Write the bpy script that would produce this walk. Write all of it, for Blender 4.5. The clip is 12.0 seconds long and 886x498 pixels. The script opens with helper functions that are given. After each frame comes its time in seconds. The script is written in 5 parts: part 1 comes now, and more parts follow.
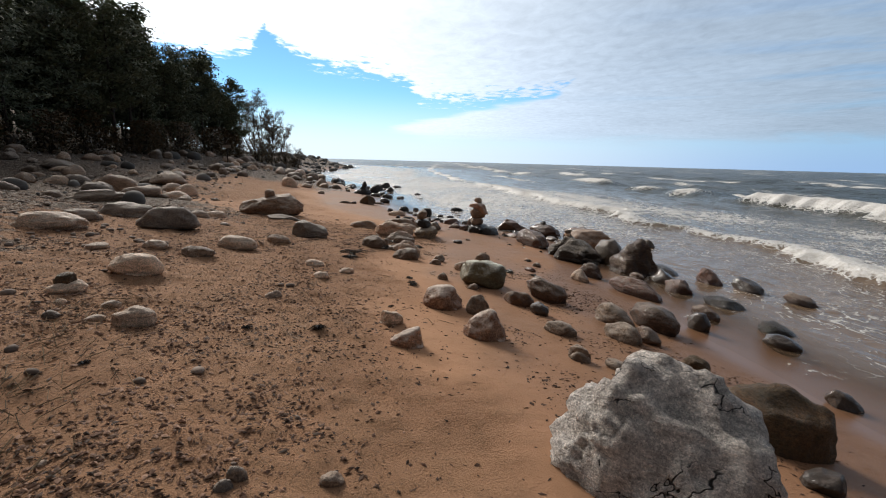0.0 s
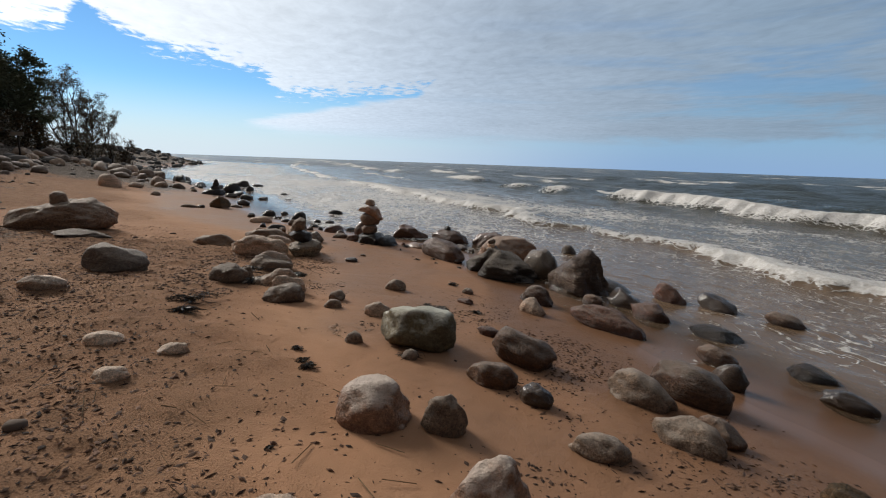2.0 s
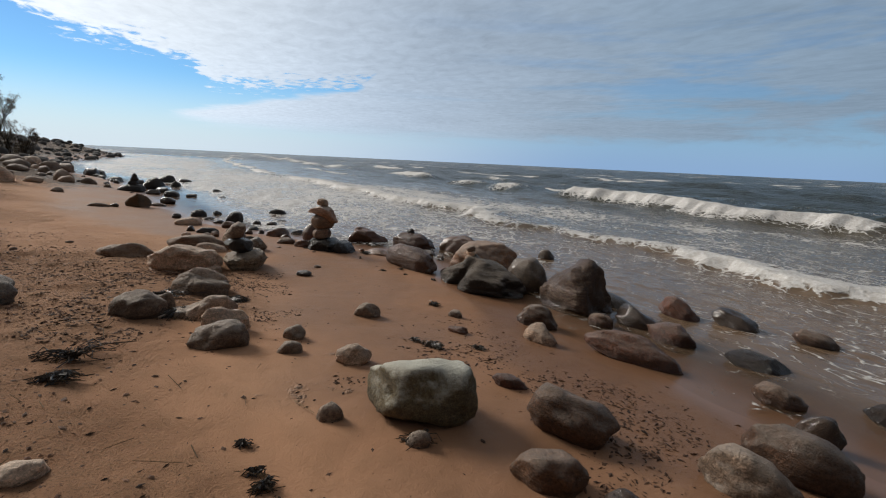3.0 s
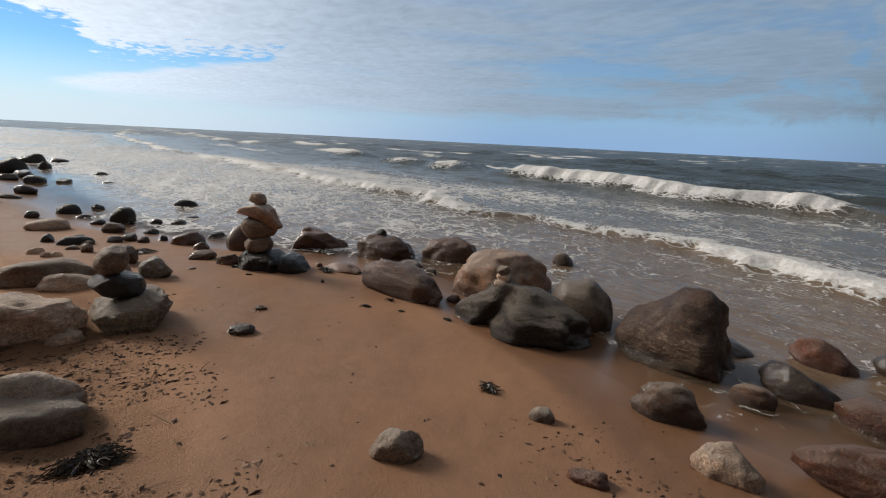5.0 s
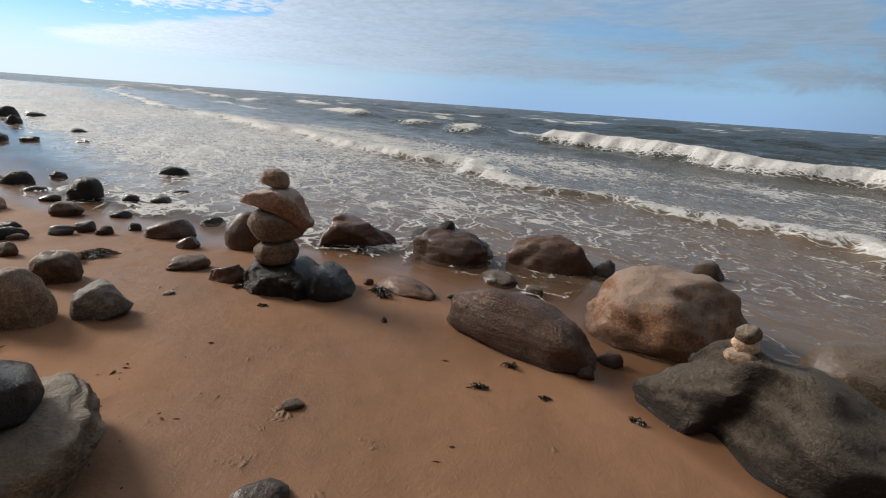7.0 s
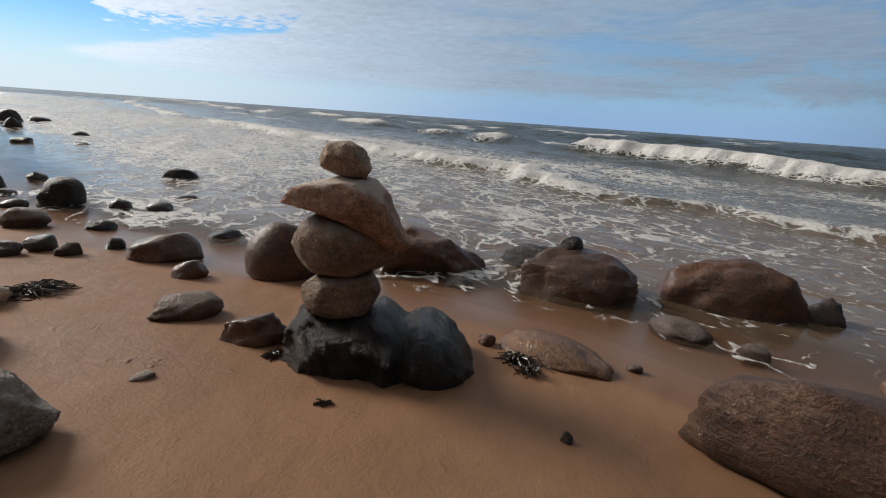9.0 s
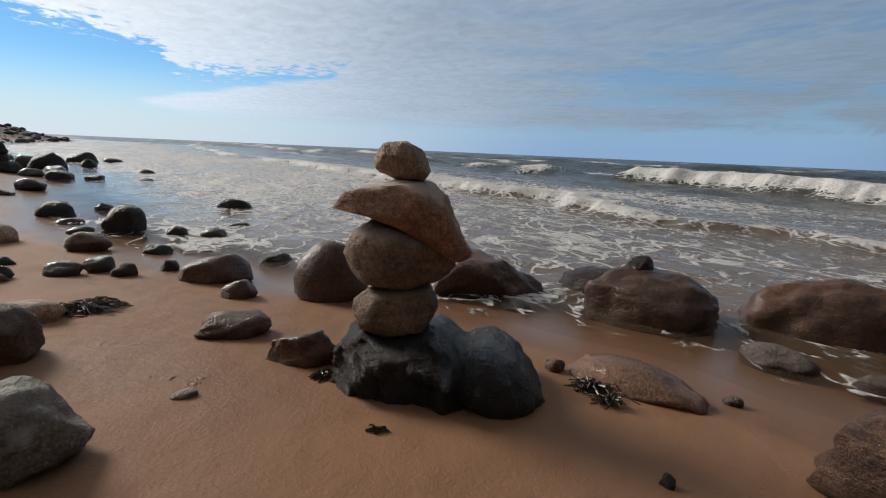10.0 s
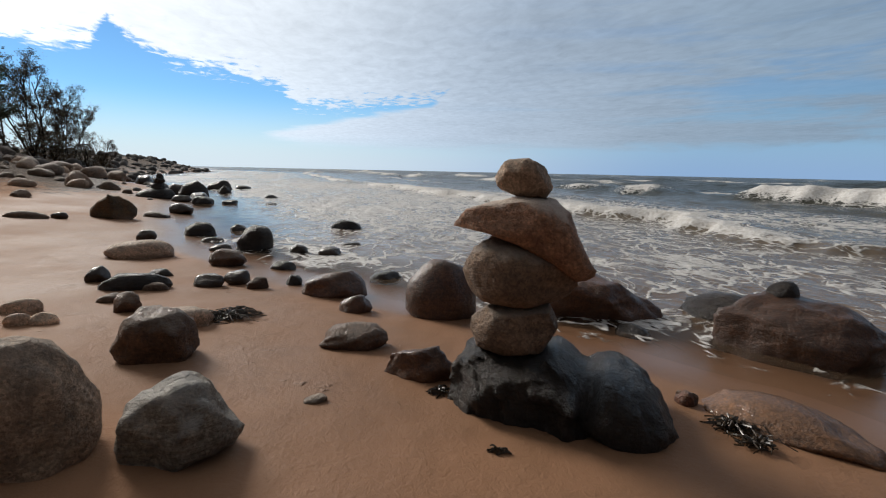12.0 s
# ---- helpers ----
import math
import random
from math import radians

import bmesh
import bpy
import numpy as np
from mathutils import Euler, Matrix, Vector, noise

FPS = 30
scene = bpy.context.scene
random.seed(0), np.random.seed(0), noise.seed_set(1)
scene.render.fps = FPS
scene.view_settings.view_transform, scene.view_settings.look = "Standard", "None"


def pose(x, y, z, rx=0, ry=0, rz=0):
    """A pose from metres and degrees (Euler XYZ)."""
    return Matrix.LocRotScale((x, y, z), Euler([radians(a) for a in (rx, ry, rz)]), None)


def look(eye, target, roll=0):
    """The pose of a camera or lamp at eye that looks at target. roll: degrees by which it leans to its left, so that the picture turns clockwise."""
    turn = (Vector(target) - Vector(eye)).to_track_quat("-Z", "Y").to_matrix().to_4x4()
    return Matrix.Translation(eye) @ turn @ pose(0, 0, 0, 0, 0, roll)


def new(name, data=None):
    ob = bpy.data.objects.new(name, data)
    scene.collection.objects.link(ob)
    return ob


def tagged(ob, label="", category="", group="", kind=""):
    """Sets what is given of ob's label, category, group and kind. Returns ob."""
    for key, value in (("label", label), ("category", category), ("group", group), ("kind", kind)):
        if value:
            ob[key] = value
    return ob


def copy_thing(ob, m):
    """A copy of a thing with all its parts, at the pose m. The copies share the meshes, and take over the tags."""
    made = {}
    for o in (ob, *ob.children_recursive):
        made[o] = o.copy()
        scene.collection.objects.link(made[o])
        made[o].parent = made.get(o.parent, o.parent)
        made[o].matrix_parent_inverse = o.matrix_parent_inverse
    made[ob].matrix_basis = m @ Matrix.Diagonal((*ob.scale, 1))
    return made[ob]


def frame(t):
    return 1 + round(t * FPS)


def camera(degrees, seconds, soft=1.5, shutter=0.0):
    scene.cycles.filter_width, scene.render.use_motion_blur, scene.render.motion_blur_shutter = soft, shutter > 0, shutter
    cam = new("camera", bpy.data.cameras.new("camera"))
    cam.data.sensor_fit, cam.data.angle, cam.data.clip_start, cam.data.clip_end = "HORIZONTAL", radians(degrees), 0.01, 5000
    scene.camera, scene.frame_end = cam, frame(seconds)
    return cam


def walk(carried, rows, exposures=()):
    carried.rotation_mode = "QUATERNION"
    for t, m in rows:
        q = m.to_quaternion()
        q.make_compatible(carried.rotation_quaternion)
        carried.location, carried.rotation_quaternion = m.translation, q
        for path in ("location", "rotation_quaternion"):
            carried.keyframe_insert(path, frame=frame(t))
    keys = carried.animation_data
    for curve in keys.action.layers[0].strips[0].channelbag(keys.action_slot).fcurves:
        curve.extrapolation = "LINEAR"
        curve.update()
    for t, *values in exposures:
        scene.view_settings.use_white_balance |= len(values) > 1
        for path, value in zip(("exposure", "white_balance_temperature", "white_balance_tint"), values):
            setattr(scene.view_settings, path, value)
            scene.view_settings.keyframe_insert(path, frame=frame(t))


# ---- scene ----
cam = camera(87.0, 12.0, soft=1.1)
PATH = [
    (0.0, 0.000, 0.000, 2.025, 79.37, -1.49, -0.13),
    (0.5, -0.082, 0.639, 2.050, 79.12, -1.45, -1.50),
    (1.0, -0.161, 1.269, 2.035, 79.28, -1.77, -5.27),
    (1.5, -0.202, 1.943, 1.962, 79.95, -2.04, -11.16),
    (2.0, -0.324, 2.640, 1.909, 79.56, -1.98, -16.15),
    (2.5, -0.389, 3.307, 1.853, 79.53, -2.37, -19.95),
    (4.5, -0.373, 6.144, 1.877, 77.66, -2.68, -30.72),
    (5.0, -0.199, 6.793, 1.814, 77.01, -2.80, -32.53),
    (5.5, -0.070, 7.437, 1.790, 76.11, -3.31, -33.59),
    (6.0, 0.041, 8.049, 1.782, 74.79, -3.40, -33.84),
    (6.5, 0.135, 8.672, 1.705, 74.26, -3.43, -33.00),
    (7.0, 0.174, 9.296, 1.634, 72.69, -3.91, -32.19),
    (9.0, 0.353, 11.129, 1.187, 74.25, -3.88, -31.00),
    (9.5, 0.386, 11.251, 1.078, 76.82, -3.08, -29.03),
    (10.0, 0.370, 11.310, 1.034, 78.19, -2.47, -25.95),
    (10.5, 0.353, 11.334, 1.015, 78.93, -2.06, -23.02),
    (11.0, 0.326, 11.337, 1.007, 79.38, -1.65, -20.03),
    (11.5, 0.306, 11.345, 1.004, 80.02, -1.43, -16.85),
    (12.0, 0.283, 11.350, 1.010, 80.55, -1.18, -14.34),
]
walk(cam, [(t, pose(x, y, z, rx, ry, rz)) for t, x, y, z, rx, ry, rz in PATH], [(0.0, 0.28), (1.0, 0.16), (2.5, -0.10), (5.0, 0.0), (7.0, 0.16), (9.0, 0.0), (9.5, -0.14), (12.0, -0.06)])

# ---- light: veiled sun ahead to the left, broken cloud deck over blue sky ----
SUN_AZ, SUN_EL = -33.0, 30.0
sun_dir = Vector((math.sin(radians(SUN_AZ)) * math.cos(radians(SUN_EL)), math.cos(radians(SUN_AZ)) * math.cos(radians(SUN_EL)), math.sin(radians(SUN_EL))))
sun = new("sun", bpy.data.lights.new("sun", "SUN"))
sun.data.energy, sun.data.angle, sun.data.color = 3.2, radians(20), (1.0, 0.94, 0.86)
sun.matrix_world = look((0, 0, 30), Vector((0, 0, 30)) - sun_dir)


class Nodes:
    """Short calls for a node tree."""

    def __init__(self, tree):
        self.t = tree
        tree.nodes.clear()

    def link(self, a, b):
        self.t.links.new(a, b)

    def put(self, socket, v):
        if isinstance(v, bpy.types.NodeSocket):
            self.t.links.new(v, socket)
        elif v is not None:
            socket.default_value = v

    def math(self, op, a, b=None, c=None, clamp=False):
        n = self.t.nodes.new("ShaderNodeMath")
        n.operation, n.use_clamp = op, clamp
        for i, v in enumerate((a, b, c)):
            self.put(n.inputs[i], v)
        return n.outputs[0]

    def vmath(self, op, a, b=None):
        n = self.t.nodes.new("ShaderNodeVectorMath")
        n.operation = op
        self.put(n.inputs[0], a)
        self.put(n.inputs[1], b)
        return n.outputs["Value"] if op in ("DOT_PRODUCT", "LENGTH") else n.outputs[0]

    def noise(self, vec, scale, detail=4.0, rough=0.55, distort=0.0):
        n = self.t.nodes.new("ShaderNodeTexNoise")
        self.put(n.inputs["Vector"], vec)
        n.inputs["Scale"].default_value, n.inputs["Detail"].default_value = scale, detail
        n.inputs["Roughness"].default_value, n.inputs["Distortion"].default_value = rough, distort
        return n.outputs[0]

    def voronoi(self, vec, scale, feature="F1", out="Distance"):
        n = self.t.nodes.new("ShaderNodeTexVoronoi")
        n.feature = feature
        self.put(n.inputs["Vector"], vec)
        n.inputs["Scale"].default_value = scale
        return n.outputs[out]

    def ramp(self, v, lo, hi, a=0.0, b=1.0, smooth=True):
        n = self.t.nodes.new("ShaderNodeMapRange")
        n.interpolation_type = "SMOOTHSTEP" if smooth else "LINEAR"
        for i, x in enumerate((v, lo, hi, a, b)):
            self.put(n.inputs[i], x)
        return n.outputs[0]

    def mix(self, f, a, b, blend="MIX"):
        n = self.t.nodes.new("ShaderNodeMix")
        n.data_type, n.blend_type = "RGBA", blend
        self.put(n.inputs[0], f)
        self.put(n.inputs[6], (*a, 1) if isinstance(a, tuple) else a)
        self.put(n.inputs[7], (*b, 1) if isinstance(b, tuple) else b)
        return n.outputs[2]

    def steps(self, v, *points):
        """Straight pieces through the points (x, value), level beyond the ends."""
        out = points[0][1]
        for (a, p), (b, q) in zip(points, points[1:]):
            out = self.math("ADD", out, self.ramp(v, a, b, 0.0, q - p, False))
        return out

    def mapping(self, vec, scale=(1, 1, 1), rot=(0, 0, 0), loc=(0, 0, 0)):
        n = self.t.nodes.new("ShaderNodeMapping")
        self.put(n.inputs[0], vec)
        n.inputs["Scale"].default_value, n.inputs["Rotation"].default_value, n.inputs["Location"].default_value = scale, rot, loc
        return n.outputs[0]

    def bump(self, height, strength, dist, normal=None):
        n = self.t.nodes.new("ShaderNodeBump")
        self.put(n.inputs["Height"], height)
        n.inputs["Strength"].default_value, n.inputs["Distance"].default_value = strength, dist
        self.put(n.inputs["Normal"], normal)
        return n.outputs[0]

    def xyz(self, vec):
        n = self.t.nodes.new("ShaderNodeSeparateXYZ")
        self.put(n.inputs[0], vec)
        return n.outputs

    def join(self, x, y, z):
        n = self.t.nodes.new("ShaderNodeCombineXYZ")
        for i, v in enumerate((x, y, z)):
            self.put(n.inputs[i], v)
        return n.outputs[0]

    def attr(self, name):
        n = self.t.nodes.new("ShaderNodeAttribute")
        n.attribute_name = name
        return n.outputs["Fac"]


def make_world():
    world = bpy.data.worlds.new("sky")
    world.use_nodes = True
    scene.world = world
    g = Nodes(world.node_tree)
    sky = g.t.nodes.new("ShaderNodeTexSky")
    sky.sky_type, sky.sun_disc = "NISHITA", False
    sky.sun_elevation, sky.sun_rotation = radians(SUN_EL), radians(SUN_AZ)
    sky.air_density, sky.dust_density, sky.ozone_density = 1.0, 0.0, 3.0
    co = g.t.nodes.new("ShaderNodeTexCoord")
    way = co.outputs["Generated"]
    x, y, z = g.xyz(way)
    up = g.math("MAXIMUM", z, 0.012)
    u, v = g.math("DIVIDE", x, up), g.math("DIVIDE", y, up)
    flat = g.join(u, v, 0.0)
    big = g.noise(g.mapping(flat, (0.55, 0.45, 1), (0, 0, 0.5)), 1.0, 5, 0.55, 0.4)
    fine = g.noise(g.mapping(flat, (3.2, 2.0, 1), (0, 0, 0.6)), 1.6, 6, 0.65, 0.6)
    # lower rim of the cloud deck, and the long lobe under it, by bearing and height
    bearing = g.math("DIVIDE", x, g.math("MAXIMUM", y, 0.08))
    rim = g.steps(bearing, (-0.60, 0.183), (-0.43, 0.186), (-0.39, 0.20), (-0.362, 0.24), (-0.335, 0.205), (-0.28, 0.187), (-0.173, 0.172), (-0.073, 0.157), (-0.045, 0.122), (0.014, 0.118), (0.226, 0.143), (0.40, 0.12))
    lobe_top = g.steps(bearing, (-0.16, 0.055), (-0.125, 0.062), (0.025, 0.100), (0.226, 0.137), (0.30, 0.20))
    lobe_low = g.steps(bearing, (-0.16, 0.066), (-0.125, 0.060), (-0.028, 0.042), (0.088, 0.036), (0.38, 0.040), (0.85, 0.046), (1.55, 0.056))
    flakes = g.noise(g.mapping(flat, (1.0, 0.62, 1), (0, 0, 0.55)), 6.5, 5, 0.62, 0.5)
    billow = g.noise(g.mapping(flat, (1.0, 0.7, 1), (0, 0, 0.4)), 1.9, 3, 0.55, 0.3)
    ragged = g.math("ADD", g.math("MULTIPLY", g.math("SUBTRACT", flakes, 0.5), 0.085), g.math("MULTIPLY", g.math("SUBTRACT", billow, 0.5), 0.07))
    deck = g.ramp(g.math("ADD", g.math("SUBTRACT", z, rim), ragged), -0.006, 0.014)
    wisp = g.noise(g.mapping(g.join(bearing, z, 0.0), (5.0, 46.0, 1), (0, 0, -0.1)), 1.0, 5, 0.6, 0.4)
    streaky = g.math("MULTIPLY", g.math("SUBTRACT", wisp, 0.5), 0.045)
    lobe = g.math("MULTIPLY", g.ramp(g.math("ADD", g.math("SUBTRACT", lobe_top, z), streaky), -0.004, 0.012), g.ramp(g.math("ADD", g.math("SUBTRACT", z, lobe_low), streaky), -0.006, 0.020))
    mask = g.math("MAXIMUM", deck, lobe)
    # thinner cloud in bands away from the sun
    bands = g.noise(g.mapping(g.join(bearing, z, 0.0), (1.1, 22.0, 1), (0, 0, -0.04)), 1.0, 5, 0.6, 0.3)
    wide = g.math("MULTIPLY", g.ramp(bands, 0.46, 0.64), g.ramp(bearing, 0.15, 1.1, 0.0, 0.62))
    mask = g.math("MULTIPLY", mask, g.math("SUBTRACT", 1.0, g.math("MULTIPLY", wide, g.ramp(z, 0.10, 0.30, 1.0, 0.45))))
    mask = g.math("MULTIPLY", mask, g.ramp(z, 0.02, 0.075, 0.35, 0.98))
    # cloud brightness: thin cloud glows towards the sun, greyer away from it
    toward = g.vmath("DOT_PRODUCT", way, tuple(sun_dir))
    glow = g.ramp(toward, 0.55, 1.0, 0.0, 1.0, False)
    glow = g.math("POWER", glow, 1.6)
    body = g.math("ADD", g.math("ADD", g.math("MULTIPLY", fine, 1.6), g.math("MULTIPLY", big, 1.6)), g.math("MULTIPLY", g.math("SUBTRACT", flakes, 0.5), g.ramp(bearing, -0.2, 1.0, 3.4, 1.2)))
    # cloud behind, out of view, darkened to cut fill on facing sides
    away = g.ramp(toward, -0.50, -0.10, 0.14, 1.0)
    lum = g.math("ADD", g.math("MULTIPLY", g.math("ADD", 3.2, body), g.math("MULTIPLY", away, g.ramp(toward, -0.2, 0.5, 0.84, 1.0))), g.math("MULTIPLY", glow, 8.0))
    # overhead cloud, out of view, dimmed to weaken the fill
    lum = g.math("MULTIPLY", lum, g.ramp(z, 0.42, 0.85, 1.0, 0.50))
    lit_rim = g.math("MULTIPLY", g.ramp(z, 0.05, 0.30, 1.0, 0.0), g.ramp(bearing, 0.1, 0.9, 1.0, 0.0))
    lum = g.math("ADD", lum, g.math("MULTIPLY", lit_rim, 2.0))
    tint = g.mix(glow, (0.76, 0.92, 1.13), (0.98, 1.0, 1.0))
    tint = g.mix(g.ramp(bearing, 0.2, 1.3), tint, (0.62, 0.84, 1.10))
    # overhead tint set neutral, out of view, for warmer fill
    tint = g.mix(g.ramp(z, 0.45, 0.70), tint, (0.97, 0.95, 0.95))
    cloud = g.vmath("MULTIPLY", tint, g.join(lum, lum, lum))
    blue = g.vmath("MULTIPLY", sky.outputs[0], (0.62, 0.90, 1.12))
    haze = g.mix(g.ramp(toward, 0.2, 0.9), (2.7, 4.3, 6.9), (7.4, 8.5, 9.4))
    blue = g.mix(g.ramp(z, 0.0, 0.145, 0.95, 0.0), blue, haze)
    # sky away from the sun dimmed, mostly out of view, to cut blue fill
    dim = g.ramp(toward, -0.65, -0.05, 0.22, 1.0)
    blue = g.vmath("MULTIPLY", blue, g.join(dim, dim, dim))
    col = g.mix(mask, blue, cloud)
    back = g.t.nodes.new("ShaderNodeBackground")
    g.link(col, back.inputs[0])
    back.inputs[1].default_value = 0.1
    out = g.t.nodes.new("ShaderNodeOutputWorld")
    g.link(back.outputs[0], out.inputs[0])


make_world()

# ---- the lie of the land ----
SHORE_Y = np.array((-300, -40, 0, 4, 5.5, 7, 8.5, 9.5, 12, 13, 14, 14.8, 16, 18, 22, 28, 36, 45, 50, 65, 118, 160, 4000))
SHORE_X = np.array((8, 6, 4.1, 3.45, 3.25, 3.1, 2.9, 2.9, 2.8, 2.5, 1.75, 0.9, 0, -1.4, -2.7, -4.2, -7.2, -12, -13.6, -17.8, -21.6, -40, -3800))


def step(a, b, x):
    k = np.clip((x - a) / (b - a), 0, 1)
    return k * k * (3 - 2 * k)


def shore(y):
    return np.interp(y, SHORE_Y, SHORE_X)


def ground(x, y):
    """Height of the beach and sea bed; the still sea lies at 0."""
    d = shore(y) - x
    k = 1 - 0.36 * step(8.5, 11, y) * (1 - step(16, 20, y)) + 1.2 * step(25, 50, y)
    dry = k * (0.1 * np.clip(d, 0, 6) + 0.13 * np.clip(d - 6, 0, 14) + 0.2 * np.clip(d - 20, 0, 40))
    dry = dry + 0.05 * step(0, 1.4, d) * step(9, 7, y) * step(-3, 3, y)
    dry = np.where(dry > 1.8, 1.8 + 0.8 * (1 - np.exp(-(dry - 1.8) / 0.8)), dry)
    dry = dry + 7.0 * step(-23, -48, x) * step(60, 45, y)
    return np.where(d < 0, np.maximum(0.09 * d, -3), dry)


def ripple(x, y, scale, seed):
    """Cheap smooth noise for arrays: a sum of skewed sine waves, about -1 to 1."""
    rng = np.random.RandomState(seed)
    v = np.zeros(np.broadcast(x, y).shape)
    total = 0.0
    for o in range(14):
        a = rng.uniform(0, 6.283)
        f = scale * 1.32 ** (o * 0.6 + rng.uniform(-0.3, 0.3))
        w = 1.0 / 1.18 ** o
        v = v + w * np.sin((x * math.cos(a) + y * math.sin(a)) * f + rng.uniform(0, 6.283) + 1.3 * np.sin((x * math.sin(a) - y * math.cos(a)) * f * 0.53 + o))
        total += w * 0.45
    return v / total


def hashes(i, j, seed):
    n = np.sin(i * 127.1 + j * 311.7 + seed * 74.7) * 43758.5453
    return n - np.floor(n)


def vnoise(x, y, seed=0):
    """Value noise, 0 to 1, on arrays."""
    i, j = np.floor(x), np.floor(y)
    a, b = x - i, y - j
    a, b = a * a * (3 - 2 * a), b * b * (3 - 2 * b)
    return (hashes(i, j, seed) * (1 - a) + hashes(i + 1, j, seed) * a) * (1 - b) + (hashes(i, j + 1, seed) * (1 - a) + hashes(i + 1, j + 1, seed) * a) * b


def fbm(x, y, seed=0, octaves=4):
    v, w = 0.0, 0.5
    for o in range(octaves):
        v = v + w * vnoise(x * 2 ** o, y * 2 ** o, seed + o)
        w *= 0.5
    return v


def surface_parts(x, y):
    """The trodden and washed surface with its relief, and where it is littered and shingly."""
    d = shore(y) - x
    near = 1 - step(25, 60, np.abs(y) + np.abs(x))
    litter = step(3.0, 4.6, d + 1.6 * (fbm(x * 0.7, y * 0.7, 5) - 0.47) * 2) * (1 - 0.75 * step(10.5, 12.5, y) * (1 - step(15, 18, y)))
    litter = np.maximum(litter, step(8.2, 9.0, y) * (1 - step(11.8, 12.6, y)) * step(2.9, 3.6, d))
    shingle = step(6.4, 11.5, d + 2.5 * (fbm(x * 0.4, y * 0.4, 9) - 0.47) * 2 - 1.2 * step(0, 4, 6 - y)) * 0.9
    shingle = np.maximum(shingle, step(22, 32, y + 6 * (fbm(x * 0.3, y * 0.2, 33, 2) - 0.4)) * step(0.3, 2.5, d) * 0.95)
    z = ground(x, y) + near * (0.012 + 0.035 * litter) * (fbm(x * 3.1, y * 3.1, 2) - 0.47) * 2 * step(0.15, 0.8, d)
    z = z + near * 0.055 * litter * (fbm(x * 8, y * 8, 21, 3) - 0.44)
    z = z + near * 0.04 * (fbm(x * 0.5, y * 0.5, 31, 2) - 0.38) * step(0.3, 2.0, d)
    return z, litter, shingle


def surface(x, y):
    return surface_parts(np.asarray(x, float), np.asarray(y, float))[0]


# ---- materials ----
def material(name):
    m = bpy.data.materials.new(name)
    m.use_nodes = True
    g = Nodes(m.node_tree)
    p = g.t.nodes.new("ShaderNodeBsdfPrincipled")
    o = g.t.nodes.new("ShaderNodeOutputMaterial")
    g.link(p.outputs[0], o.inputs[0])
    return m, g, p


def place_of(g):
    return g.t.nodes.new("ShaderNodeNewGeometry").outputs["Position"]


def local_of(g):
    return g.t.nodes.new("ShaderNodeTexCoord").outputs["Object"]


def random_of(g):
    return g.t.nodes.new("ShaderNodeObjectInfo").outputs["Random"]


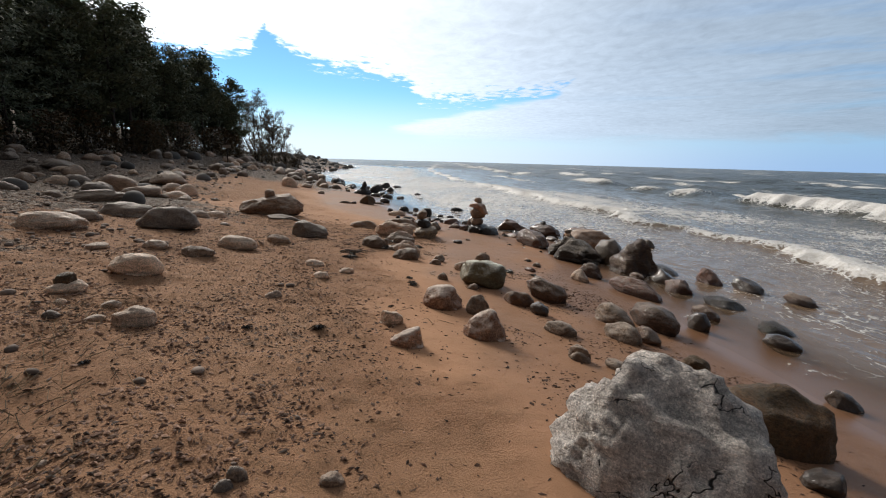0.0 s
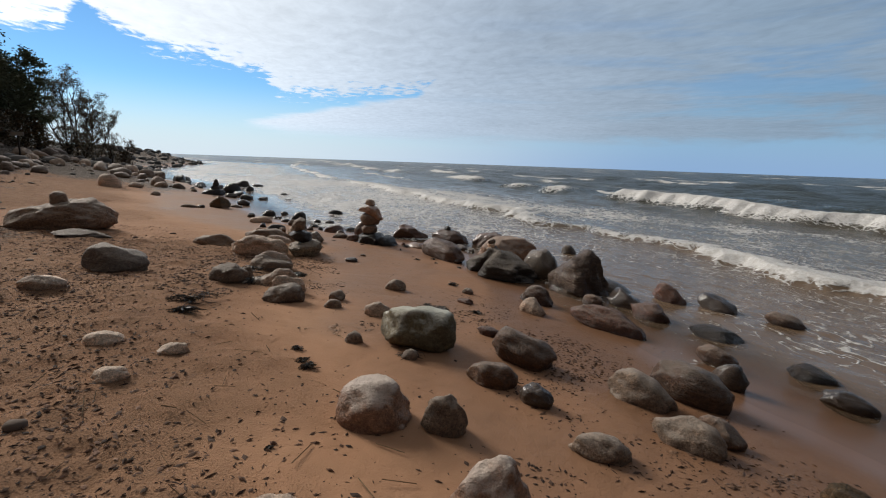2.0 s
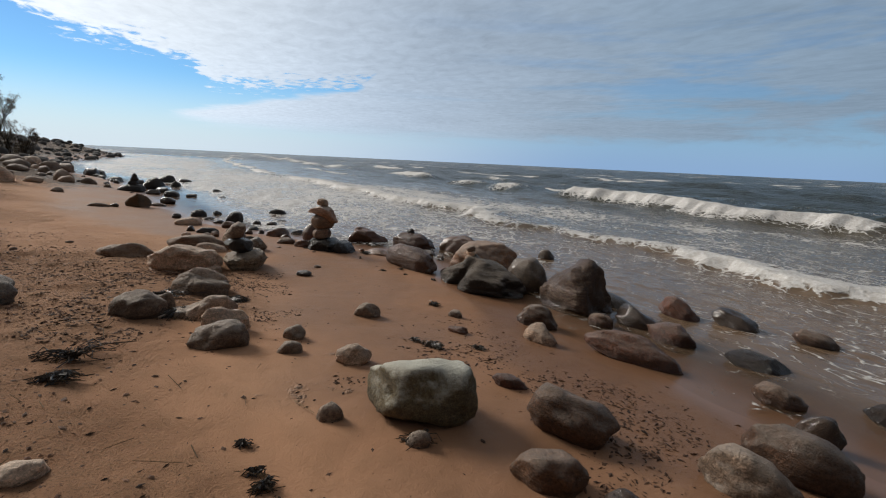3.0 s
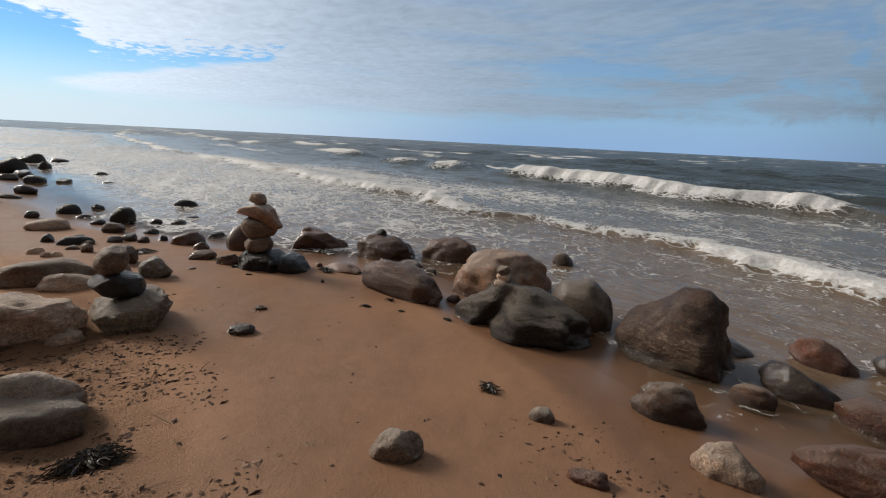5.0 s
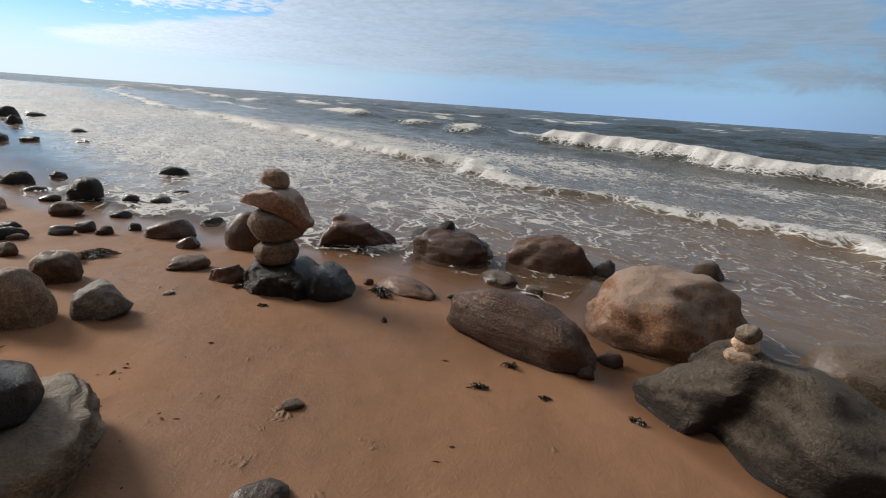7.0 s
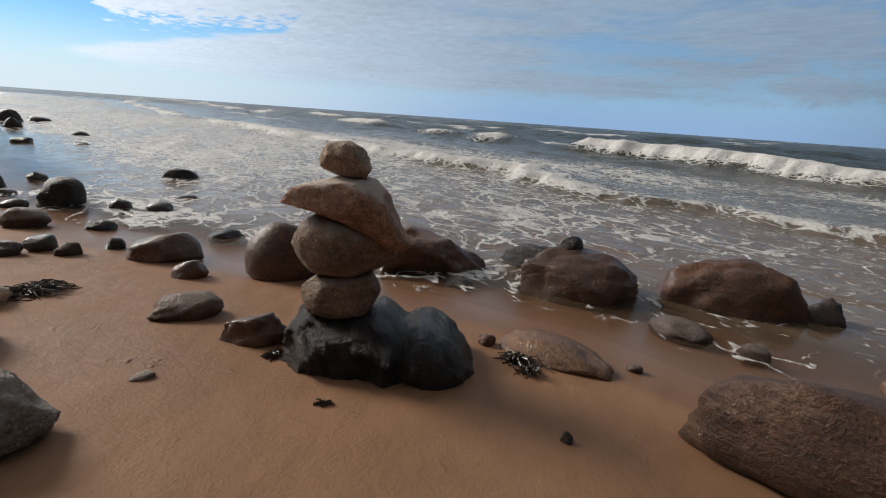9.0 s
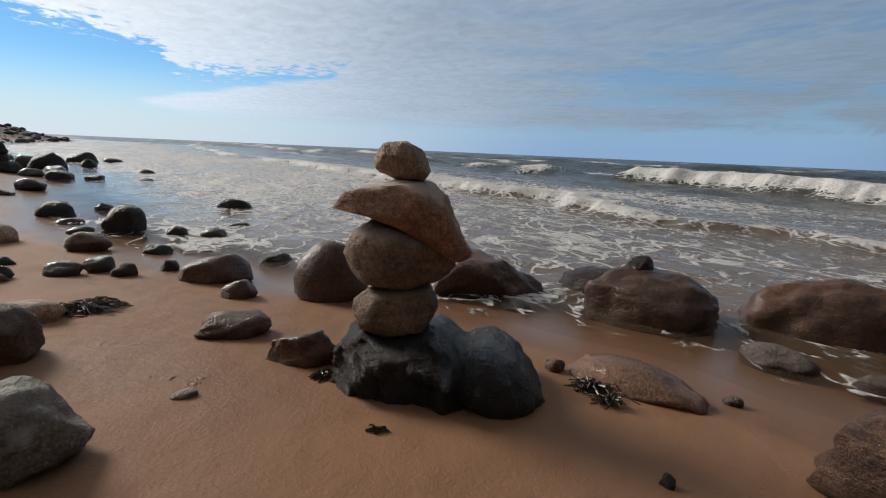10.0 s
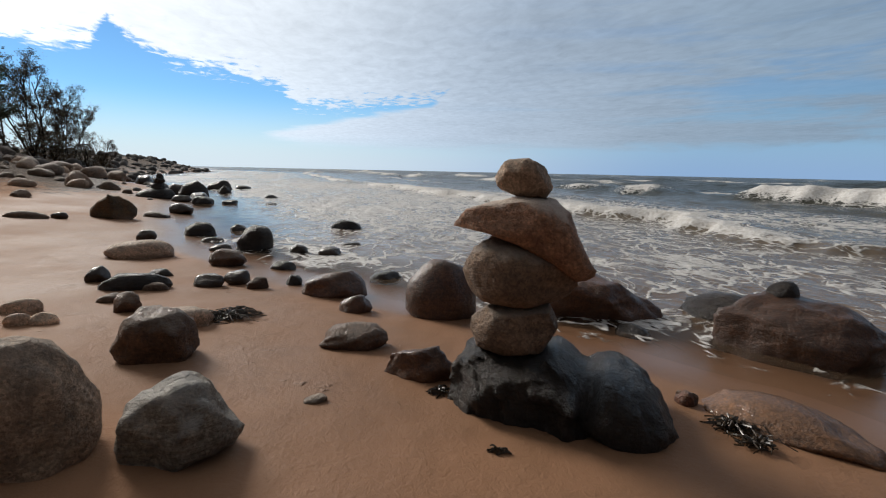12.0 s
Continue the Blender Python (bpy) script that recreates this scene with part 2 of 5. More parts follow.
def make_sand():
    m, g, p = material("sand")
    pos = place_of(g)
    x, y, z = g.xyz(pos)
    rough_zone = g.attr("litter")
    big = g.noise(pos, 0.7, 4)
    mid = g.noise(pos, 6.0, 5, 0.6)
    grain = g.noise(pos, 420.0, 2, 0.7)
    speck = g.noise(pos, 70.0, 4, 0.75)
    col = g.mix(g.ramp(big, 0.3, 0.7), (0.365, 0.184, 0.100), (0.425, 0.228, 0.128))
    col = g.mix(g.math("MULTIPLY", g.ramp(mid, 0.35, 0.75), g.math("ADD", 0.3, g.math("MULTIPLY", rough_zone, 0.3))), col, (0.25, 0.134, 0.07))
    col = g.mix(g.math("MULTIPLY", g.ramp(grain, 0.3, 0.8), 0.35), col, (0.46, 0.31, 0.18))
    grit = g.math("MULTIPLY", g.ramp(speck, 0.50, 0.66), rough_zone)
    col = g.mix(g.math("MULTIPLY", grit, 0.6), col, (0.11, 0.075, 0.05))
    shingle = g.attr("shingle")
    cells = g.voronoi(pos, 16.0, out="Color")
    stones = g.mix(g.math("MULTIPLY", g.xyz(cells)[0], 1.0), (0.12, 0.09, 0.07), (0.38, 0.30, 0.235))
    edge = g.voronoi(pos, 16.0, "DISTANCE_TO_EDGE")
    stones = g.mix(g.ramp(edge, 0.0, 0.12), (0.07, 0.055, 0.045), stones)
    sh = g.ramp(g.math("ADD", shingle, g.math("ADD", g.math("MULTIPLY", g.math("SUBTRACT", mid, 0.5), 1.6), g.math("MULTIPLY", g.math("SUBTRACT", big, 0.5), 1.2))), 0.3, 0.75)
    col = g.mix(sh, col, stones)
    wet = g.ramp(g.math("ADD", g.attr("washed"), g.math("MULTIPLY", g.math("SUBTRACT", big, 0.5), 0.7)), 0.15, 0.85)
    soaked = g.ramp(g.math("ADD", z, g.math("MULTIPLY", g.math("SUBTRACT", big, 0.5), 0.05)), 0.0, 0.06, 1.0, 0.0)
    col = g.mix(g.math("MULTIPLY", wet, 0.74), col, g.mix(1.0, col, (0.29, 0.255, 0.235), "MULTIPLY"))
    g.link(col, p.inputs["Base Color"])
    r = g.math("SUBTRACT", 0.95, g.math("MULTIPLY", wet, 0.45))
    g.link(g.math("SUBTRACT", r, g.math("MULTIPLY", soaked, 0.22)), p.inputs["Roughness"])
    g.link(g.math("ADD", 0.20, g.math("MULTIPLY", soaked, 0.12)), p.inputs["Specular IOR Level"])
    h = g.math("ADD", g.math("MULTIPLY", mid, g.math("ADD", 0.4, g.math("MULTIPLY", rough_zone, 1.0))), g.math("MULTIPLY", speck, g.math("ADD", 0.12, g.math("MULTIPLY", rough_zone, 1.5))))
    h = g.math("ADD", h, g.math("MULTIPLY", g.ramp(edge, 0.0, 0.25), g.math("MULTIPLY", sh, 1.2)))
    dry = g.math("SUBTRACT", 1.0, soaked)
    b = g.bump(g.math("MULTIPLY", h, dry), 0.8, 0.04)
    g.link(g.bump(g.math("MULTIPLY", grain, dry), 0.15, 0.004, b), p.inputs["Normal"])
    return m


def make_rock(name, base, second, speck, wet=0.0, scale=1.0, stripe=0.0, lit_top=0.0, crack=False, lit_top_col=(0.46, 0.385, 0.315), layers=1.0, relief=0.52):
    m, g, p = material(name)
    loc = local_of(g)
    rnd = random_of(g)
    shifted = g.vmath("ADD", loc, g.join(g.math("MULTIPLY", rnd, 31.0), g.math("MULTIPLY", rnd, 17.0), 0.0))
    big = g.noise(shifted, 2.6 * scale, 5, 0.6, 0.5)
    mid = g.noise(shifted, 13.0 * scale, 6, 0.7, 0.3)
    coarse = g.noise(shifted, 34.0, 5, 0.75)
    strata = g.noise(g.mapping(shifted, (1.0, 1.6, 5.5), (0.5, 0.35, 0.3)), 3.2 * scale, 6, 0.7, 0.6)
    fine = g.noise(shifted, 110.0, 4, 0.75)
    crystal = g.voronoi(shifted, 120.0, out="Color")
    col = g.mix(g.ramp(big, 0.35, 0.68), base, second)
    col = g.mix(g.math("MULTIPLY", g.ramp(mid, 0.45, 0.7), 0.75), col, speck)
    shade = g.math("MAXIMUM", g.math("ADD", -0.52, g.math("ADD", g.math("MULTIPLY", coarse, 1.7), g.math("MULTIPLY", strata, 1.1))), 0.12)
    col = g.vmath("MULTIPLY", col, g.join(shade, shade, shade))
    col = g.mix(0.75, col, g.mix(1.0, col, g.mix(g.xyz(crystal)[1], (0.62, 0.62, 0.62), (1.36, 1.34, 1.32)), "MULTIPLY"))
    col = g.mix(g.math("MULTIPLY", g.ramp(fine, 0.55, 0.70), 0.5), col, (base[0] * 0.3, base[1] * 0.3, base[2] * 0.3))
    col = g.mix(g.math("MULTIPLY", g.ramp(coarse, 0.60, 0.72), 0.35), col, (min(1, second[0] * 1.7), min(1, second[1] * 1.7), min(1, second[2] * 1.7)))
    if stripe:
        vein = g.ramp(g.math("ABSOLUTE", g.math("SUBTRACT", strata, 0.52)), 0.0, 0.035, 1.0, 0.0)
        col = g.mix(g.math("MULTIPLY", vein, g.math("MULTIPLY", g.ramp(big, 0.42, 0.58), stripe)), col, (0.36, 0.29, 0.21))
    bright = g.math("ADD", 0.72, g.math("MULTIPLY", rnd, 0.5))
    col = g.vmath("MULTIPLY", col, g.join(g.math("MULTIPLY", bright, 1.05), g.math("MULTIPLY", bright, 0.95), g.math("MULTIPLY", bright, 0.84)))
    # upward faces lightened to paint in light from above; some stones also pale-crusted
    if lit_top:
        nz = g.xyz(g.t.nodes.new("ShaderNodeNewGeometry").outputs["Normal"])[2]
        upward = g.ramp(g.math("ADD", nz, g.math("MULTIPLY", g.math("SUBTRACT", mid, 0.5), 1.2)), 0.30, 0.90)
        col = g.mix(g.math("MULTIPLY", upward, lit_top * 1.9), col, lit_top_col)
    height = g.math("ADD", g.math("ADD", g.math("MULTIPLY", mid, 0.8), g.math("MULTIPLY", strata, 0.9 * layers)), g.math("ADD", g.math("MULTIPLY", coarse, 0.6), g.math("MULTIPLY", fine, 0.2)))
    if crack:
        path = g.noise(g.mapping(loc, (1.0, 1.0, 1.4), (0.2, 0.5, 0.9)), 2.1, 4, 0.62, 0.5)
        line = g.math("MULTIPLY", g.ramp(g.math("ABSOLUTE", g.math("SUBTRACT", path, 0.53)), 0.002, 0.010, 1.0, 0.0), g.ramp(g.noise(loc, 1.7, 2), 0.46, 0.54))
        col = g.mix(line, col, (0.02, 0.018, 0.016))
        height = g.math("SUBTRACT", height, g.math("MULTIPLY", line, 2.0))
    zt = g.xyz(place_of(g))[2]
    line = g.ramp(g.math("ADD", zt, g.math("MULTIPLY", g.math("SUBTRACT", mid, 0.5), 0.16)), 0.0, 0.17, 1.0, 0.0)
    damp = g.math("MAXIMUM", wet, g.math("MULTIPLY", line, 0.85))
    # multiplier set darker than damp alone, to deepen the stones' shaded sides
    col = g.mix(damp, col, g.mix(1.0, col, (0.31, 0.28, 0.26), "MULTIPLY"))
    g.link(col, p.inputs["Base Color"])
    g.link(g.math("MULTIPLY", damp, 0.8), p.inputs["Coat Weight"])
    p.inputs["Specular IOR Level"].default_value = 0.36
    p.inputs["Coat Roughness"].default_value = 0.08
    g.link(g.bump(g.math("ADD", g.math("MULTIPLY", mid, 0.8), g.math("MULTIPLY", coarse, 0.35)), 1.0, 0.035 * relief), p.inputs["Coat Normal"])
    patch = g.ramp(big, 0.3, 0.7, 0.28, 0.55)
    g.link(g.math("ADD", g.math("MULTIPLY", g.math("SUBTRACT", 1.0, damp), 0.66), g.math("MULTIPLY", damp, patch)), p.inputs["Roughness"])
    soft = g.math("SUBTRACT", 1.0, g.math("MULTIPLY", damp, 0.15))
    g.link(g.bump(g.math("MULTIPLY", height, soft), 1.0, 0.085 * relief / scale), p.inputs["Normal"])
    return m


SAND = make_sand()
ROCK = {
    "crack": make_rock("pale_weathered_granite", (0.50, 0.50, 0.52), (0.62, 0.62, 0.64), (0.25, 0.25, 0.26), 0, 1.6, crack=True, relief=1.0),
    "pale": make_rock("pale_granite", (0.60, 0.445, 0.345), (0.73, 0.55, 0.43), (0.40, 0.29, 0.22), lit_top=0.25),
    "white": make_rock("chalky_stone", (0.80, 0.61, 0.475), (0.88, 0.68, 0.53), (0.62, 0.465, 0.355), lit_top=0.24, relief=0.3),
    "grey": make_rock("grey_gneiss", (0.215, 0.160, 0.122), (0.285, 0.210, 0.158), (0.135, 0.100, 0.075), lit_top=0.3),
    "blue": make_rock("slate_grey_stone", (0.205, 0.172, 0.150), (0.275, 0.228, 0.195), (0.140, 0.115, 0.098), lit_top=0.28),
    "tan": make_rock("tan_granite", (0.285, 0.190, 0.135), (0.36, 0.245, 0.172), (0.175, 0.118, 0.082), lit_top=0.25, relief=0.65),
    "pink": make_rock("pink_granite", (0.44, 0.25, 0.165), (0.54, 0.33, 0.225), (0.235, 0.125, 0.085), lit_top=0.52, lit_top_col=(0.74, 0.60, 0.50), relief=0.7),
    "green": make_rock("green_grey_stone", (0.150, 0.128, 0.075), (0.20, 0.168, 0.10), (0.10, 0.082, 0.048), lit_top=0.55, lit_top_col=(0.62, 0.60, 0.50)),
    "brown": make_rock("brown_granite", (0.130, 0.064, 0.032), (0.175, 0.092, 0.048), (0.068, 0.036, 0.020), 0.2, lit_top=0.2),
    "red": make_rock("red_granite", (0.163, 0.058, 0.026), (0.189, 0.077, 0.038), (0.098, 0.039, 0.020), 0.3, lit_top=0.12),
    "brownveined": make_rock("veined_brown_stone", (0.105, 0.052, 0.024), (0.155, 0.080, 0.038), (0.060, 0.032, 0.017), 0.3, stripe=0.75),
    "double": make_rock("dark_grey_gneiss", (0.050, 0.037, 0.026), (0.078, 0.058, 0.041), (0.036, 0.027, 0.019), 0.08, lit_top=0.28, lit_top_col=(0.30, 0.24, 0.18), layers=1.6, relief=1.0),
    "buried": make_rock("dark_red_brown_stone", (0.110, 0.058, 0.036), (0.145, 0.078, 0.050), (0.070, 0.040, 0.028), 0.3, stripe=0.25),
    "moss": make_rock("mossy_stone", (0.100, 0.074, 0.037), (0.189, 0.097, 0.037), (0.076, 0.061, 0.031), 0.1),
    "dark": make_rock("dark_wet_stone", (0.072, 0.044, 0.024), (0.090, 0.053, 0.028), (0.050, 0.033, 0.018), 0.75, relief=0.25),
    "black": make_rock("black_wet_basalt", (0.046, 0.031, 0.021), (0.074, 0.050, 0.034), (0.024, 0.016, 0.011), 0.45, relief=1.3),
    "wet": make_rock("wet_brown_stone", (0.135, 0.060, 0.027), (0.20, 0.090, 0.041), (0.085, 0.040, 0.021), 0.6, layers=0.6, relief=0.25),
    "greywet": make_rock("smooth_grey_wet_stone", (0.105, 0.074, 0.045), (0.135, 0.092, 0.054), (0.075, 0.053, 0.032), 0.45, lit_top=0.15, relief=0.25),
    "brownbig": make_rock("orange_brown_granite", (0.185, 0.098, 0.056), (0.26, 0.142, 0.082), (0.10, 0.054, 0.032), 0.05, lit_top=0.22, layers=0.6, relief=0.25),
    "greyhero": make_rock("banded_grey_stone", (0.40, 0.36, 0.31), (0.54, 0.49, 0.43), (0.19, 0.175, 0.16), lit_top=0.40, lit_top_col=(0.62, 0.58, 0.53), layers=1.8, relief=1.0),
    "pinkhero": make_rock("speckled_tan_granite", (0.46, 0.345, 0.26), (0.56, 0.43, 0.33), (0.25, 0.18, 0.135), lit_top=0.15, relief=0.7),
    "schist": make_rock("layered_schist", (0.33, 0.265, 0.195), (0.44, 0.35, 0.255), (0.15, 0.12, 0.088), lit_top=0.30, layers=2.4, relief=1.0),
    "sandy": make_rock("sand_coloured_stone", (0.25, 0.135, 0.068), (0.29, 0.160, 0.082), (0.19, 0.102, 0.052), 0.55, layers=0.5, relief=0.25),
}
for alias, of in (("tanbox", "tan"), ("wetbrown", "wet")):
    ROCK[alias] = ROCK[of]

WORDS = {
    "crack": "large pale weathered granite boulder with dark cracks on sand", "pale": "pale grey weathered stone half sunk in sand", "white": "chalky whitish rounded stone lying on sand",
    "grey": "grey banded rough stone sunk in sand", "blue": "slate grey rounded stone on the upper beach", "tan": "tan brown granite stone on the upper beach", "pink": "pinkish granite stone with pale top",
    "green": "large smooth greenish grey boulder on sand", "brown": "damp brown granite stone on wet sand", "red": "reddish granite stone at the water's edge", "moss": "brown green mossy angular stone on sand",
    "dark": "dark damp stone at the water's edge", "black": "black glossy wet stone in shallow water", "wet": "glossy wet brown stone at the waterline", "greywet": "smooth rounded grey stone washed by waves",
    "sandy": "smooth sand-coloured stone buried in wet sand", "tanbox": "flat-topped brown boulder on dry beach", "double": "big dark two-humped boulder at the waterline", "brownbig": "big rounded brown boulder at the waterline",
    "brownveined": "tall angular brown boulder with pale veins in surf", "buried": "speckled brown stone buried in smooth sand", "greyhero": "angular grey stone with dark band on smooth sand",
    "pinkhero": "rounded pinkish granite boulder on smooth sand", "wetbrown": "tall glossy brown stone standing in swash",
}
NAMES = {"crack": "cracked_boulder", "green": "boulder", "tanbox": "flat_boulder", "double": "boulder", "brownbig": "boulder", "brownveined": "boulder", "pinkhero": "boulder", "buried": "boulder"}


# ---- builders ----
def mesh_of(name, verts, faces, mat, smooth=True):
    me = bpy.data.meshes.new(name)
    me.from_pydata(verts, [], faces)
    me.materials.append(mat)
    if smooth:
        me.polygons.foreach_set("use_smooth", [True] * len(me.polygons))
    me.update()
    return me


def grid_mesh(name, xs, ys, zs, mat, attrs=()):
    """A sheet over arrays of shape (rows, columns)."""
    r, c = xs.shape
    co = np.stack([xs, ys, zs], -1).reshape(-1, 3)
    i = np.arange(r * c).reshape(r, c)
    quads = np.stack([i[:-1, :-1], i[:-1, 1:], i[1:, 1:], i[1:, :-1]], -1).reshape(-1, 4)
    me = bpy.data.meshes.new(name)
    me.vertices.add(len(co))
    me.vertices.foreach_set("co", co.ravel())
    me.loops.add(len(quads) * 4)
    me.polygons.add(len(quads))
    me.loops.foreach_set("vertex_index", quads.ravel().astype(np.int32))
    me.polygons.foreach_set("loop_start", np.arange(0, len(quads) * 4, 4, dtype=np.int32))
    me.update(calc_edges=True)
    me.polygons.foreach_set("use_smooth", np.ones(len(quads), dtype=bool))
    for key, values in attrs:
        a = me.attributes.new(key, "FLOAT", "POINT")
        a.data.foreach_set("value", np.ascontiguousarray(values, dtype=np.float32).ravel())
    me.materials.append(mat)
    return me


def ico(level):
    bm = bmesh.new()
    bmesh.ops.create_icosphere(bm, subdivisions=level, radius=1.0)
    v = np.array([p.co[:] for p in bm.verts])
    f = [tuple(p.index for p in q.verts) for q in bm.faces]
    bm.free()
    return v, f


BALLS = {n: ico(n) for n in (2, 3, 4, 5)}


def noise3(p, freq, seed, octaves=3):
    """Fractal noise on points, about -0.5 to 0.5."""
    off = Vector((seed * 3.17, seed * 1.71, seed * 0.93))
    return np.array([noise.fractal(Vector(q) * freq + off, 0.9, 2.0, octaves) for q in p]) * 0.5


def stone_shape(w, d, h, ang, seed, level, box=0.0, lumps=1.0, belly=(0.02, 0.16)):
    rng = np.random.RandomState(seed * 7 + 3)
    ang = min(0.9, ang + 0.05)
    v, f = BALLS[level]
    p = v.copy()
    e = 1.0 - 0.35 * box
    p = np.sign(p) * np.abs(p) ** e
    # chipped flat faces
    for _ in range(int(4 + 12 * ang)):
        n = rng.normal(size=3)
        n /= np.linalg.norm(n)
        o = rng.uniform(0.94 - 0.46 * ang, 0.99)
        over = np.maximum(p @ n - o, 0)
        p = p - np.outer(over * 0.93, n)
    grow = 1 + 0.30 * lumps * noise3(v, 1.1, seed, 2) + 0.17 * (0.4 + ang) * noise3(v, 3.0, seed + 50, 3)
    if level >= 4:
        grow = grow + 0.035 * (0.3 + ang) * noise3(v, 7.0, seed + 90, 4)
    p = p * grow[:, None]
    lean, fold = rng.uniform(-0.3, 0.3) * min(1.0, 2 * ang), rng.uniform(-0.18, 0.18)
    p[:, 2] = np.where(p[:, 2] > 0, p[:, 2] * (1 + lean * p[:, 0] + fold * p[:, 1]), p[:, 2])
    lo, hi = p.min(0), p.max(0)
    p = (p - (lo + hi) / 2) / ((hi - lo) / 2)
    p[:, 0] *= w / 2
    p[:, 1] *= d / 2
    z = p[:, 2]
    k = rng.uniform(*belly)
    p[:, 2] = np.where(z > 0, k * h + z * (1 - k) * h, k * h + z * (k * h + 0.15 * h + 0.03))
    return p, f


def stone(x, y, w, d, h, yaw, style, ang, seed, z=None, name=None, label=None, group=None, tilt=0):
    level = 5 if w > 0.75 and style not in ("blue", "tan") and y < 15 else 4 if (w > 0.2 and y < 14) else 3
    p, f = stone_shape(w, d, h, ang, seed, level, {"tanbox": 0.25, "buried": 0.6, "brownveined": 0.45, "green": 0.4, "wet": 0.3}.get(style, 0.12), belly=(0.2, 0.36) if style in ("green", "greyhero", "brown", "double", "dark") else (0.02, 0.16))
    if level >= 4 and style in ("pale", "grey", "greyhero", "tanbox"):
        # worn edges of tilted layers
        q = p / (w / 2) @ np.array(((0.9, 0.2, -0.25), (-0.2, 0.95, 0.15), (0.3, -0.1, 0.95)))
        ledge = noise3(q * (0.8, 0.8, 4.5), 1.3, seed + 17, 4)
        p = p * (1 + 0.055 * ledge)[:, None]
    if style == "crack":
        q = p / (w / 2)
        ridge = np.abs(noise3(q, 1.7, seed + 7, 3)) * 2
        p = p * (1.0 - 0.09 * np.exp(-(ridge / 0.10) ** 2) + 0.05 * noise3(q, 7.0, seed + 8, 4))[:, None]
    if style == "double":
        u = p[:, 0] / (w / 2)
        dip = np.exp(-((u + 0.42 - 0.34 * p[:, 2] / h) / 0.15) ** 2)
        p[:, 1] += np.clip(-p[:, 1] / (d * 0.4), 0, 1) * dip * 0.27 * d
        p[:, 1] -= np.clip(-p[:, 1] / (d * 0.4), 0, 1) * np.exp(-((u - 0.12) / 0.25) ** 2) * 0.10 * d
        p[:, 2] *= 1 - 0.10 * dip
        p[:, 2] *= 1 - 0.30 * np.clip(u, -0.2, 1)
    if style == "brownveined":
        p[:, 2] *= 1 - 0.16 * np.clip(p[:, 0] / (w / 2), -1, 1)
    if style == "buried":
        p[:, 2] *= 1 - 0.28 * np.clip(p[:, 0] / (w / 2), -0.3, 1)
    base = float(max(surface(x, y), -0.03)) if z is None else z
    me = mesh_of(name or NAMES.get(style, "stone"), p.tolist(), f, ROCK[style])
    ob = new(name or NAMES.get(style, "stone"), me)
    ob.matrix_world = pose(x, y, base, 0, tilt, yaw)
    return tagged(ob, label or WORDS[style], "boulder" if w > 0.6 else "stone", group or "")


# ---- ground ----
def spaced(pieces):
    """Coordinates from (start, end, first step, growth)."""
    out = []
    for a, b, s, k in pieces:
        v = a
        while v < b:
            out.append(v)
            v += s
            s *= k
    return np.array(out)


def build_ground():
    left = -(spaced([(8.5, 3000, 0.12, 1.09)])[::-1])
    xs = np.concatenate([left, spaced([(-8.5, 5, 0.05, 1.0), (5, 4000, 0.1, 1.16)])])
    ys = np.concatenate([-(spaced([(0.0, 1500, 0.1, 1.2)])[::-1]), spaced([(0.05, 17, 0.05, 1.0), (17, 4500, 0.08, 1.035)])])
    x, y = np.meshgrid(xs, ys)
    z, litter, shingle = surface_parts(x, y)
    upper = step(9.5, 7.0, y)
    inland = shore(y) - x
    washed = 1 - step(0.25 + 0.35 * upper, 0.95 + 1.75 * upper, inland)
    washed = np.maximum(washed, 0.58 * (1 - step(2.4, 4.2, inland)))
    me = grid_mesh("ground", x, y, z, SAND, (("litter", litter), ("shingle", shingle), ("washed", washed)))
    tagged(new("ground", me), "orange brown beach sand, wet near the sea, gravelly higher up", "ground", kind="structure")


build_ground()


